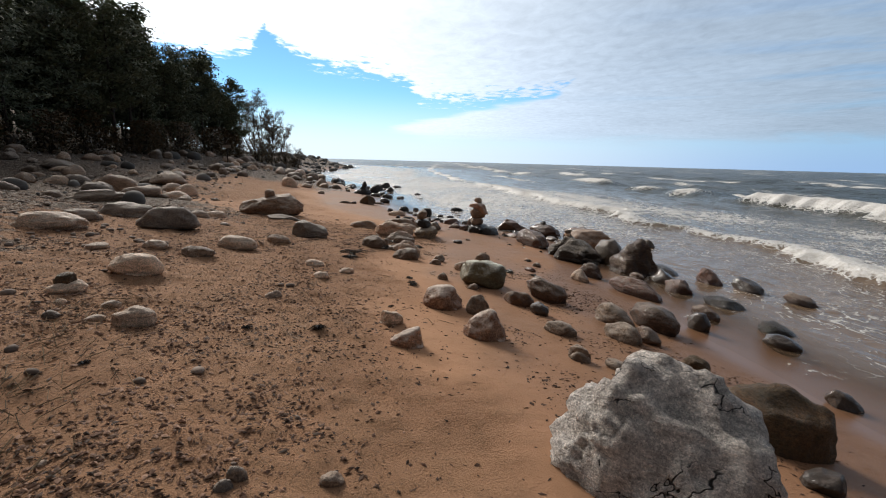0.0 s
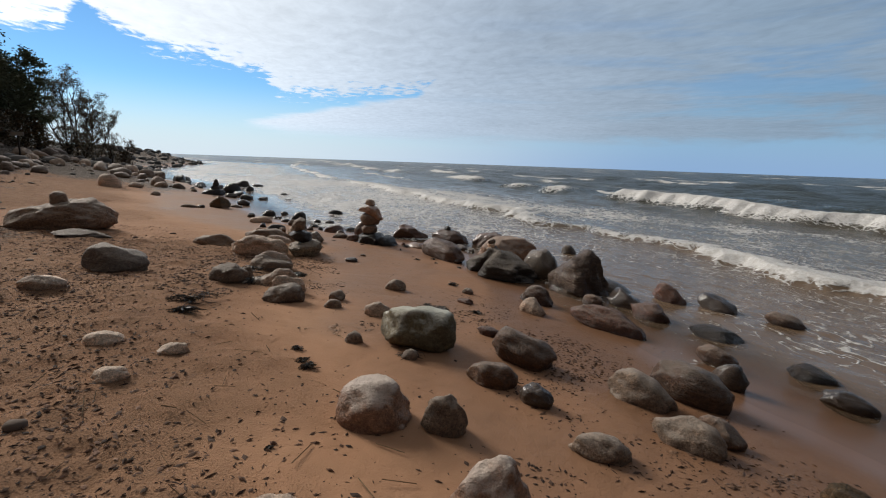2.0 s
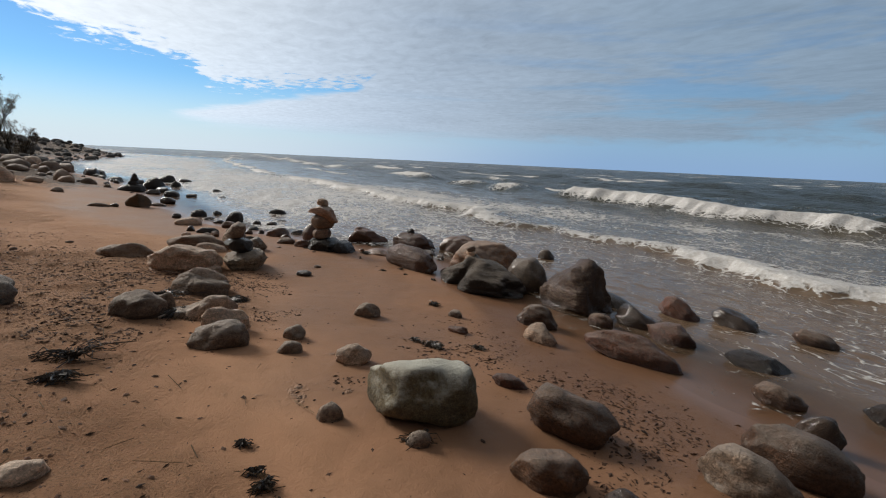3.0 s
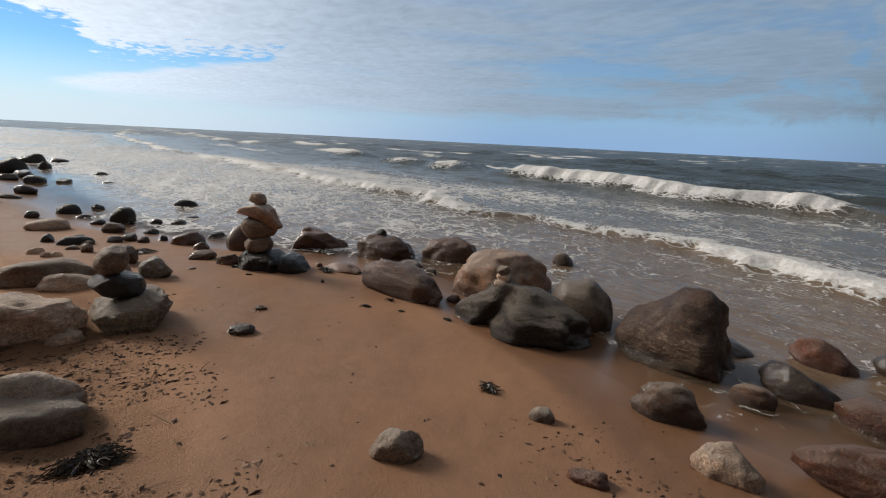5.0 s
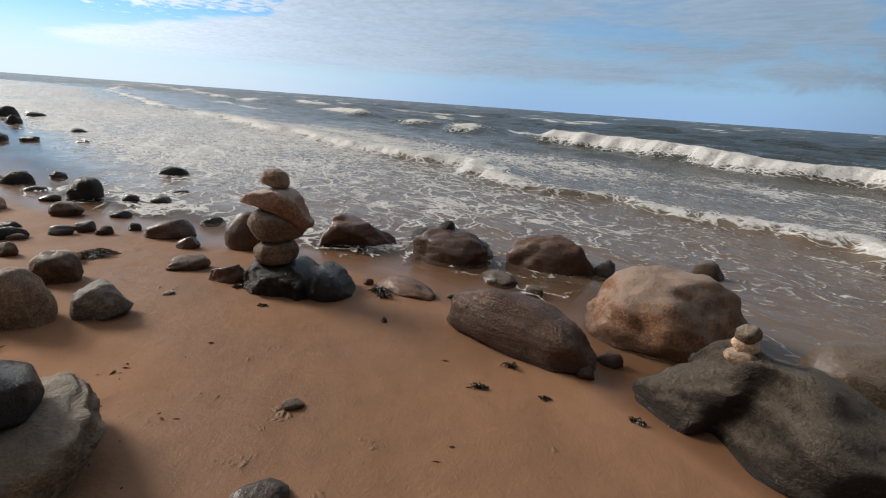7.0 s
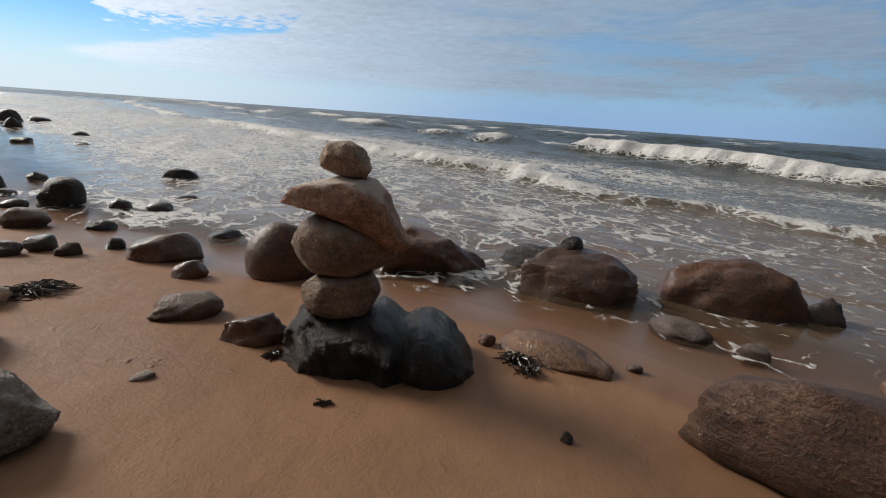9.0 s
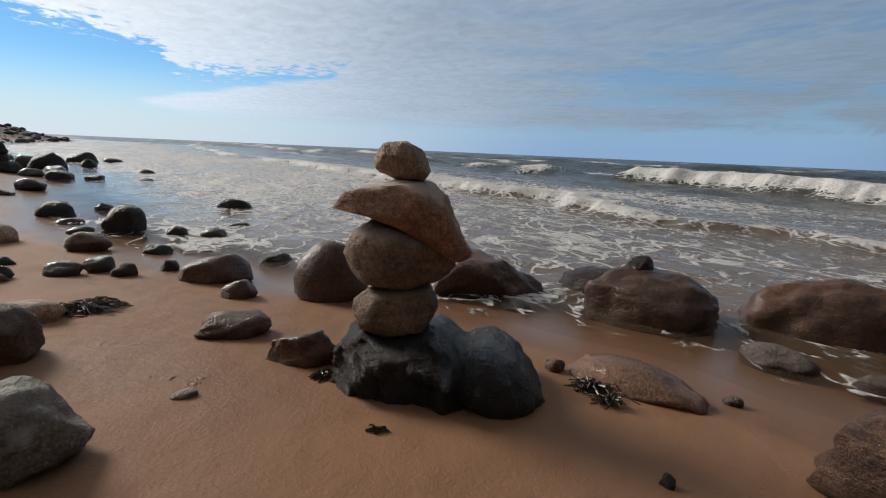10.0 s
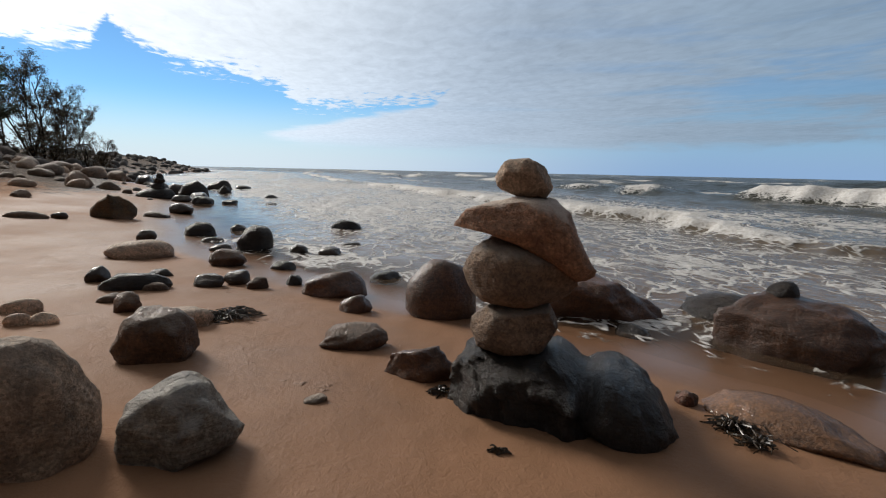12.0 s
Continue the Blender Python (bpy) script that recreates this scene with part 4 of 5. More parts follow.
stone(-2.19, 25.28, 0.42, 0.30, 0.15, 10, "black", 0.3, 146)
stone(-4.19, 34.35, 1.06, 0.74, 0.44, 11, "black", 0.5, 147)
stone(-3.34, 30.86, 0.47, 0.33, 0.32, 11, "black", 0.5, 148)
stone(-3.33, 35.07, 0.73, 0.51, 0.20, 9, "dark", 0.4, 149)
stone(-1.40, 28.18, 0.43, 0.30, 0.14, 6, "black", 0.4, 150)
stone(-1.10, 25.08, 0.35, 0.25, 0.09, 6, "black", 0.4, 151)
stone(-4.75, 32.41, 0.41, 0.29, 0.25, 13, "black", 0.4, 152)
stone(0.69, 13.33, 0.32, 0.22, 0.14, -12, "wet", 0.8, 153)
stone(1.08, 14.45, 0.50, 0.44, 0.40, -14, "wetbrown", 0.05, 154)
stone(3.16, 13.99, 0.73, 0.51, 0.21, -47, "black", 0.3, 155)
stone(2.24, 13.88, 0.23, 0.16, 0.08, -38, "black", 0.4, 156)
stone(2.02, 12.66, 0.62, 0.36, 0.10, -62, "sandy", 0.2, 170)
stone(1.76, 12.89, 0.08, 0.06, 0.06, -44, "red", 0.4, 158)
stone(3.17, 12.23, 0.18, 0.12, 0.10, -71, "brown", 0.3, 159)
stone(3.05, 12.60, 0.37, 0.26, 0.12, -61, "brown", 0.2, 160)
stone(2.88, 10.06, 1.45, 0.80, 0.49, -60, "double", 0.45, 177)
stone(-0.94, 1.99, 0.10, 0.07, 0.07, 25, "grey", 0.4, 162)
stone(-0.97, 1.91, 0.09, 0.06, 0.04, 27, "blue", 0.4, 163)
stone(-0.50, 2.04, 0.13, 0.09, 0.05, 14, "tan", 0.4, 164)
stone(-1.82, 1.95, 0.06, 0.04, 0.02, 43, "pale", 0.6, 165)
stone(-2.87, 3.94, 0.16, 0.10, 0.05, 36, "pale", 0.34, 166, tilt=3)
stone(-3.25, 3.86, 0.10, 0.06, 0.04, 40, "white", 0.26, 167, tilt=8)
stone(-2.77, 3.61, 0.15, 0.09, 0.03, 38, "pale", 0.34, 168, tilt=2)
stone(-1.74, 4.74, 0.18, 0.11, 0.08, 29, "pale", 0.42, 169, tilt=7)
stone(-1.49, 5.76, 0.19, 0.12, 0.07, 19, "white", 0.26, 170, tilt=1)
stone(-2.75, 7.95, 0.31, 0.19, 0.09, 23, "white", 0.26, 171, tilt=6)
stone(-4.06, 8.74, 0.20, 0.13, 0.06, 30, "grey", 0.34, 172, tilt=0)
stone(0.41, 10.80, 0.24, 0.17, 0.04, -10, "grey", 0.4, 173)
stone(0.00, 7.97, 0.19, 0.13, 0.11, -12, "grey", 0.4, 174)
stone(0.42, 10.78, 0.21, 0.15, 0.07, -8, "dark", 0.5, 175)
stone(0.69, 11.34, 0.11, 0.08, 0.04, -12, "brown", 0.5, 176)
stone(1.55, 12.10, 0.05, 0.04, 0.04, -51, "black", 0.5, 177)
stone(1.78, 12.90, 0.09, 0.06, 0.05, -39, "brown", 0.5, 178)
stone(2.33, 12.39, 0.08, 0.06, 0.04, -57, "brown", 0.5, 179)
stone(0.24, 13.07, 0.09, 0.06, 0.02, 3, "grey", 0.3, 180)


def top_at(x, y, fallback):
    """Height of the uppermost surface under a point."""
    bpy.context.view_layer.update()
    hit, place, *_ = scene.ray_cast(bpy.context.evaluated_depsgraph_get(), Vector((x, y, 4.0)), Vector((0, 0, -1)))
    return place.z if hit else fallback


# ---- cairns of balanced stones ----
def profile_stone(name, centre, yaw, top, bottom, depth, style, seed, label, group, rough=0.03, lean=0.0, power=0.5, carve=None):
    """A stone from its upper and lower outline across the line u; z is the true height."""
    tu, tz = zip(*top)
    bu, bz = zip(*bottom)
    lo, hi = min(tu), max(tu)
    mid = sum(bz) / len(bz)
    n, k = 64, 44
    co, faces = [], []
    for i in range(n + 1):
        s = -math.cos(math.pi * i / n)
        u = lo + (hi - lo) * (s + 1) / 2
        zt, zb = float(np.interp(u, tu, tz)), float(np.interp(u, bu, bz))
        close = (1 - s * s) ** power
        if i in (0, n):
            zt = zb = (zt + zb) / 2
        for j in range(k):
            a = 2 * math.pi * j / k
            cy, cz = math.cos(a), math.sin(a)
            cy, cz = math.copysign(abs(cy) ** 0.72, cy), math.copysign(abs(cz) ** 0.72, cz)
            co.append((u, depth / 2 * close * cy + lean * (zt + zb) / 2, (zt + zb) / 2 + (zt - zb) / 2 * cz - mid))
    for i in range(n):
        for j in range(k):
            a, b = i * k + j, i * k + (j + 1) % k
            faces.append((a, b, b + k, a + k))
    p = np.array(co)
    c = p.mean(0)
    size = hi - lo
    grow = rough * (noise3(p / size, 3.0, seed, 3) + 0.45 * noise3(p / size, 9.0, seed + 5, 3)) * 2
    d = p - c
    p = p + d * grow[:, None]
    rs = np.random.RandomState(seed)
    half = np.maximum(np.abs(p - c).max(0), 1e-3)
    q = (p - c) / half
    for _ in range(14):
        way = rs.normal(size=3) * (1.0, 1.0, 0.6)
        way /= np.linalg.norm(way)
        far = (q @ way).max() * rs.uniform(0.80, 0.97)
        q = q - np.outer(np.maximum(q @ way - far, 0) * 0.9, way)
    q = q * (1 + 0.6 * rough * noise3(q, 5.0, seed + 9, 3) + 0.5 * rough * noise3(q, 12.0, seed + 11, 3))[:, None]
    p = q * half + c
    if carve:
        p = carve(p)
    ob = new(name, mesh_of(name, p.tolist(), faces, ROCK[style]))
    ob.matrix_world = pose(centre[0], centre[1], mid, 0, 0, yaw)
    return tagged(ob, label, "stone" if depth < 0.5 else "boulder", group)


def big_cairn():
    c, k, eye, grp = (1.22, 12.92), 1.095, 1.01, "stones of the tall cairn"

    def outline(*pts):
        return [(u * k, eye + (z - eye) * k) for u, z in pts]

    def craggy(p):
        """Crease across the front, gouged flat face beside it, worn rounded lobe beyond."""
        front = step(0.0, -0.14, p[:, 1])
        seam = p[:, 0] - (0.10 + 0.30 * np.clip(0.12 - p[:, 2], -0.3, 0.3) + 0.03 * np.sin(p[:, 2] * 25))
        p[:, 1] += front * (0.085 * np.exp(-(seam / 0.035) ** 2) + 0.05 * step(0.0, -0.10, seam) * step(-0.42, -0.2, p[:, 0]))
        p[:, 2] -= 0.05 * np.exp(-((p[:, 0] - 0.07) / 0.05) ** 2) * step(0.1, 0.25, p[:, 2])
        rugged = step(0.12, 0.0, p[:, 0])
        chips = np.abs(noise3(p, 7.0, 3, 3)) * 2
        p[:, 1] += front * (0.025 + 0.055 * rugged) * (0.35 - chips)
        p[:, 2] += 0.03 * noise3(p, 11.0, 5, 3) * step(0.1, 0.3, p[:, 2])
        return p

    profile_stone("boulder", c, -31, outline((-0.445, 0.16), (-0.43, 0.27), (-0.38, 0.345), (-0.32, 0.365), (-0.12, 0.372), (-0.05, 0.385), (0.0, 0.350), (0.04, 0.345), (0.14, 0.352), (0.24, 0.31), (0.31, 0.235), (0.355, 0.16), (0.37, 0.12)),
                  outline((-0.445, 0.13), (-0.3, 0.0), (0.2, 0.0), (0.37, 0.08)), 0.70, "black", 211, "black rough wet boulder carrying the stone cairn", grp, 0.07, power=0.4, carve=craggy)
    profile_stone("stone", c, -31, outline((-0.375, 0.43), (-0.365, 0.50), (-0.33, 0.535), (-0.08, 0.54), (-0.045, 0.50), (-0.04, 0.44)),
                  outline((-0.375, 0.43), (-0.33, 0.365), (-0.2, 0.350), (-0.09, 0.36), (-0.04, 0.44)), 0.27, "grey", 212, "speckled brown round stone low in the cairn", grp, 0.06, power=0.45)
    profile_stone("stone", c, -31, outline((-0.40, 0.60), (-0.395, 0.68), (-0.36, 0.74), (-0.30, 0.785), (-0.20, 0.77), (-0.05, 0.73), (0.0, 0.66), (0.006, 0.63)),
                  outline((-0.40, 0.58), (-0.37, 0.545), (-0.2, 0.535), (-0.04, 0.54), (0.006, 0.62)), 0.32, "grey", 213, "rough brown grey blocky stone in the middle of the cairn", grp, 0.05, power=0.36)
    profile_stone("stone", c, -31, outline((-0.49, 0.838), (-0.44, 0.865), (-0.33, 0.898), (-0.20, 0.932), (-0.09, 0.92), (-0.03, 0.875), (0.0, 0.80), (0.05, 0.705), (0.085, 0.665), (0.098, 0.645)),
                  outline((-0.49, 0.822), (-0.40, 0.812), (-0.30, 0.795), (-0.20, 0.76), (-0.10, 0.712), (0.0, 0.648), (0.06, 0.632), (0.098, 0.638)), 0.34, "pink", 214, "pinkish winged slab of granite across the cairn", grp, 0.05, power=0.42)
    profile_stone("stone", c, -31, outline((-0.305, 1.00), (-0.295, 1.03), (-0.25, 1.056), (-0.19, 1.062), (-0.13, 1.035), (-0.097, 0.99), (-0.095, 0.965)),
                  outline((-0.305, 0.995), (-0.275, 0.95), (-0.20, 0.922), (-0.12, 0.925), (-0.095, 0.96)), 0.20, "pinkhero", 215, "small rounded pale brown stone crowning the cairn", grp, 0.07, power=0.5)


def small_cairn():
    c, k, eye, grp = (-0.38, 11.35), 1.06, 1.814, "stones of the low cairn"

    def outline(*pts):
        return [(u * k, eye + (z - eye) * k) for u, z in pts]

    def slabby(p):
        q = p @ np.array(((0.85, 0.1, -0.45), (-0.1, 1.0, 0.1), (0.45, -0.1, 0.85)))
        return p * (1 + 0.16 * noise3(q * (2.2, 2.2, 11.0), 1.0, 19, 4) + 0.05 * noise3(p, 12.0, 23, 3))[:, None]

    profile_stone("boulder", c, 2, outline((-0.25, 0.36), (-0.20, 0.46), (0.0, 0.50), (0.16, 0.53), (0.26, 0.50), (0.285, 0.42)),
                  outline((-0.25, 0.32), (-0.15, 0.22), (0.1, 0.17), (0.25, 0.30), (0.285, 0.38)), 0.78, "schist", 221, "rough slabby grey stone under the low cairn", grp, 0.08, power=0.34, carve=slabby)
    profile_stone("stone", c, 2, outline((-0.235, 0.64), (-0.19, 0.68), (-0.05, 0.71), (0.10, 0.66), (0.165, 0.59), (0.175, 0.575)),
                  outline((-0.235, 0.625), (-0.15, 0.53), (-0.03, 0.48), (0.08, 0.485), (0.175, 0.565)), 0.36, "black", 222, "smooth black lens-shaped stone in the low cairn", grp, 0.02, power=0.5)
    profile_stone("stone", c, 2, outline((-0.19, 0.72), (-0.185, 0.79), (-0.13, 0.87), (-0.05, 0.915), (0.02, 0.90), (0.05, 0.83), (0.048, 0.78)),
                  outline((-0.19, 0.715), (-0.14, 0.685), (-0.03, 0.69), (0.03, 0.72), (0.05, 0.77)), 0.24, "grey", 223, "grey egg-shaped stone on top of the low cairn", grp, 0.04, power=0.5)


big_cairn()
small_cairn()

# pebbles piled on the two-humped boulder, and other stones lying on stones
z = top_at(2.84, 10.30, 0.38) - 0.012
for i, (w, h, dx, style) in enumerate(((0.17, 0.075, 0.0, "pale"), (0.15, 0.075, 0.012, "white"), (0.15, 0.07, 0.006, "grey"))):
    stone(2.84 + dx, 10.30, w, w * 0.75, h, -60 + 25 * i, style, 0.35, 231 + i, z=z, label="small flat pebble stacked on the boulder", group="pebbles of the little stack")
    z += h - 0.008
stone(-4.69, 12.86, 0.28, 0.24, 0.23, 20, "tan", 0.3, 241, z=top_at(-4.69, 12.86, 1.0) - 0.02, label="round brown stone resting on the flat boulder")
stone(-3.44, 4.18, 0.18, 0.14, 0.11, 40, "moss", 0.5, 242, z=top_at(-3.44, 4.18, 0.87) - 0.02, label="dark brown stone lying on a whitish slab")
stone(3.0, 13.52, 0.17, 0.14, 0.09, -53, "black", 0.3, 243, z=top_at(3.0, 13.52, 0.4) - 0.015, label="small black pebble lying on a wet stone")
z = top_at(-4.48, 27.1, 0.3) - 0.03
for i, (w, h, dx) in enumerate(((0.40, 0.21, 0.0), (0.30, 0.16, 0.06), (0.2, 0.13, 0.07))):
    stone(-4.48 + dx, 27.1, w, w * 0.8, h, 17, "black", 0.4, 251 + i, z=z, label="dark stone of a far low cairn", group="stones of the far cairn")
    z += h - 0.02


# ---- seaweed ----
WEED, wg, wp = material("wet_seaweed")
wn = wg.noise(local_of(wg), 40.0, 3)
wg.link(wg.mix(wg.ramp(wn, 0.35, 0.7), (0.018, 0.013, 0.008), (0.06, 0.036, 0.016)), wp.inputs["Base Color"])
wp.inputs["Roughness"].default_value = 0.35


def seaweed(x, y, w, d, h, strands, seed, yaw=0):
    rng = random.Random(seed)
    verts, faces = [(-0.012, 0, 0.004), (0, 0, 0.4 * h + 0.008), (0.012, 0, 0.004), (0, 0, -0.004)], []
    for _ in range(strands):
        px, py, k = 0.0, 0.0, rng.random() ** 0.6
        a = rng.uniform(0, 6.283)
        gx, gy = math.cos(a) * w * 0.55 * k, math.sin(a) * d * 0.55 * k
        wide = rng.uniform(0.002, 0.007)
        rise = rng.uniform(0.2, 1.0) * h
        n = 6
        ring = [0, 1, 2, 3]
        for i in range(1, n + 1):
            q = i / n
            px, py = gx * q + rng.gauss(0, 0.10) * w * k * q, gy * q + rng.gauss(0, 0.10) * w * k * q
            zz = rise * math.sin(q * 2.9) + 0.004
            e = wide * (1.3 - 0.9 * q * q)
            b = a + rng.uniform(-0.7, 0.7)
            sx, sy = -math.sin(b) * e, math.cos(b) * e
            m = len(verts)
            verts += [(px - sx, py - sy, zz), (px, py, zz + wide * 0.7), (px + sx, py + sy, zz - 0.002), (px, py, zz - wide * 0.5)]
            now = [m, m + 1, m + 2, m + 3]
            faces += [(ring[j], ring[(j + 1) % 4], now[(j + 1) % 4], now[j]) for j in range(4)]
            ring = now
    ob = new("seaweed", mesh_of("seaweed", verts, faces, WEED, False))
    ob.matrix_world = pose(x, y, float(max(surface(x, y), 0)) - 0.004, 0, 0, yaw)
    return tagged(ob, "dark brown clump of washed-up seaweed on sand", "seaweed", "seaweed clumps")


seaweed(-0.26, 14.39, 0.28, 0.17, 0.050, 80, 700, 10)
seaweed(0.74, 13.11, 0.11, 0.07, 0.029, 60, 701, -14)
seaweed(1.79, 12.67, 0.20, 0.12, 0.050, 68, 702, -49)
seaweed(0.82, 12.65, 0.07, 0.04, 0.017, 44, 703, -22)
seaweed(1.17, 7.66, 0.22, 0.14, 0.050, 120, 704, -45)
seaweed(1.75, 9.08, 0.13, 0.08, 0.034, 52, 705, -36)
seaweed(-0.51, 9.15, 0.27, 0.17, 0.050, 120, 706, 3)
seaweed(1.57, 7.56, 0.15, 0.09, 0.039, 60, 707, -54)
seaweed(-0.33, 5.97, 0.14, 0.08, 0.035, 80, 708, -1)
seaweed(-0.41, 6.33, 0.12, 0.07, 0.031, 28, 709, 0)
seaweed(-0.49, 9.14, 0.29, 0.18, 0.050, 140, 710, 7)
seaweed(2.04, 11.23, 0.13, 0.08, 0.033, 20, 711, -44)
seaweed(1.69, 11.11, 0.11, 0.06, 0.028, 28, 712, -40)
seaweed(1.99, 10.88, 0.08, 0.05, 0.019, 32, 713, -49)
seaweed(2.31, 10.50, 0.10, 0.06, 0.027, 40, 714, -61)
seaweed(1.06, 7.83, 0.14, 0.09, 0.036, 36, 715, -40)
seaweed(-1.64, 3.82, 0.10, 0.06, 0.027, 32, 716, 23)
seaweed(-0.36, 6.08, 0.14, 0.09, 0.037, 40, 717, 3)
seaweed(-1.08, 4.02, 0.15, 0.09, 0.039, 60, 718, 23)
seaweed(-0.53, 4.99, 0.06, 0.03, 0.015, 28, 719, 5)
seaweed(1.77, 12.55, 0.17, 0.10, 0.044, 36, 720, -26)
seaweed(1.78, 9.14, 0.15, 0.10, 0.040, 44, 721, -47)
seaweed(-2.32, 2.89, 0.08, 0.05, 0.021, 40, 722, 39)
seaweed(-1.41, 7.21, 0.26, 0.16, 0.050, 100, 723, 15)
seaweed(0.48, 6.20, 0.28, 0.17, 0.050, 32, 724, -13)
seaweed(-0.32, 14.32, 0.40, 0.24, 0.050, 80, 725, 6)

seaweed(-0.71, 8.56, 0.47, 0.26, 0.090, 150, 740, 8)
seaweed(-1.09, 9.20, 0.53, 0.29, 0.090, 110, 741, 13)
seaweed(-0.49, 9.18, 0.27, 0.15, 0.055, 120, 742, 2)
seaweed(-1.43, 7.56, 0.49, 0.27, 0.090, 60, 743, 14)
seaweed(-0.94, 8.60, 0.38, 0.21, 0.076, 90, 744, 13)

# a bleached stick on the sand
sv, sf = [], []
ends = Vector((-1.07, 8.49, 0)), Vector((-0.96, 8.78, 0))
line = [ends[0].lerp(ends[1], i / 8) + Vector((0.02 * math.sin(i), 0.02 * math.cos(i * 0.8), 0)) for i in range(9)]
limb_base = line[4].copy()
limb_base.z = float(surface(limb_base.x, limb_base.y)) + 0.02
for i, q in enumerate(line):
    r = 0.011 - 0.0008 * i
    for j in range(6):
        a = math.pi * j / 3
        sv.append((q.x - limb_base.x + r * math.cos(a), q.y - limb_base.y, r * math.sin(a) + 0.006 * (i % 2)))
sf = [(i * 6 + j, i * 6 + (j + 1) % 6, i * 6 + 6 + (j + 1) % 6, i * 6 + 6 + j) for i in range(8) for j in range(6)]
DRIFT, dg, dp = material("bleached_wood")
dg.link(dg.mix(dg.noise(local_of(dg), 30.0, 4), (0.24, 0.18, 0.13), (0.42, 0.34, 0.26)), dp.inputs["Base Color"])
stick = new("driftwood_stick", mesh_of("driftwood_stick", sv, sf, DRIFT))
stick.location = limb_base
tagged(stick, "thin bleached driftwood stick lying on sand", "stick")

# ---- shingle, bits and strands on the sand ----
def scatter(name, spots, mat, level, label, flat=(0.35, 0.7), seed=5, smooth=True, category="pebbles", long=0.0):
    """Many small chips joined into one sheet of stuff. Spots: x, y, size."""
    rng = np.random.RandomState(seed)
    v, f = BALLS[level] if level > 1 else (np.array([(1, 0, 0), (0.2, 0.9, 0.1), (-1, 0.2, 0), (-0.1, -0.8, 0.1), (0.1, 0, 0.9), (0, 0.1, -0.9)], float), [(0, 1, 4), (1, 2, 4), (2, 3, 4), (3, 0, 4), (1, 0, 5), (2, 1, 5), (3, 2, 5), (0, 3, 5)])
    shapes = []
    for s in range(12):
        g = 1 + 0.5 * (rng.rand(len(v)) - 0.5) * (1 if level == 1 else 0.25)
        shapes.append(v * g[:, None])
    f = np.array(f)
    n = len(v)
    co, fa = np.zeros((len(spots) * n, 3)), np.zeros((len(spots) * len(f), 3), int)
    xs, ys = np.array([q[0] for q in spots]), np.array([q[1] for q in spots])
    zs = np.maximum(surface(xs, ys), -0.1)
    for i, (x, y, s) in enumerate(spots):
        a = rng.uniform(0, 6.283)
        sx, sy, sz = s * (1.0 + long * rng.rand()), s * rng.uniform(0.95 - 0.45 * (1 + long), 0.95), s * rng.uniform(*flat)
        p = shapes[i % 12] * (sx, sy, sz)
        c, d = math.cos(a), math.sin(a)
        co[i * n:(i + 1) * n] = np.stack([p[:, 0] * c - p[:, 1] * d + x, p[:, 0] * d + p[:, 1] * c + y, p[:, 2] + zs[i] + sz * 0.35], 1)
        fa[i * len(f):(i + 1) * len(f)] = f + i * n
    me = bpy.data.meshes.new(name)
    me.vertices.add(len(co))
    me.vertices.foreach_set("co", co.ravel())
    me.loops.add(len(fa) * 3)
    me.polygons.add(len(fa))
    me.loops.foreach_set("vertex_index", fa.ravel().astype(np.int32))
    me.polygons.foreach_set("loop_start", np.arange(0, len(fa) * 3, 3, dtype=np.int32))
    me.update(calc_edges=True)
    me.polygons.foreach_set("use_smooth", np.full(len(fa), smooth))
    me.materials.append(mat)
    return tagged(new(name, me), label, category, kind="stuff")


def chip_material(name, dark, light, rough=0.8):
    m, g, p = material(name)
    r = g.t.nodes.new("ShaderNodeNewGeometry").outputs["Random Per Island"]
    n = g.noise(place_of(g), 60.0, 3)
    col = g.mix(r, dark, light)
    g.link(g.mix(g.math("MULTIPLY", n, 0.6), col, (dark[0] * 0.7, dark[1] * 0.7, dark[2] * 0.7)), p.inputs["Base Color"])
    p.inputs["Roughness"].default_value = rough
    p.inputs["Specular IOR Level"].default_value = 0.2
    return m


rng = np.random.RandomState(12)


def strew(n, x0, x1, y0, y1, bias, want, size, seed):
    """Up to n spots with sizes, thinned by want(x, y, d)."""
    r = np.random.RandomState(seed)
    x, y = r.uniform(x0, x1, n), y0 + (y1 - y0) * r.rand(n) ** bias
    keep = r.rand(n) < want(x, y, shore(y) - x)
    x, y = x[keep], y[keep]
    return list(zip(x.tolist(), y.tolist(), (size[0] + (size[1] - size[0]) * r.rand(len(x)) ** 2.2).tolist()))


def litter_want(x, y, d):
    w = 0.95 * step(3.3, 5.2, d) + 0.07 * step(0.6, 1.5, d) + 0.25 * (1 - step(0.4, 1.2, np.abs(d - 1.3))) * ((y > 4) & (y < 8.5))
    w = np.where(y > 8.8, w * np.where(x > 0.0, 0.10, 0.9), w)
    return w * (0.2 + 1.3 * step(0.36, 0.60, fbm(x * 1.1 + 9, y * 1.1, 44, 3)))


def gravel_want(x, y, d):
    return step(3.4, 5.6, d) * (0.12 + step(0.38, 0.60, fbm(x * 0.8 + 2, y * 0.8, 46, 3))) * np.where(y > 9, np.where(x > -0.4, 0.0, 0.6), 1.0)


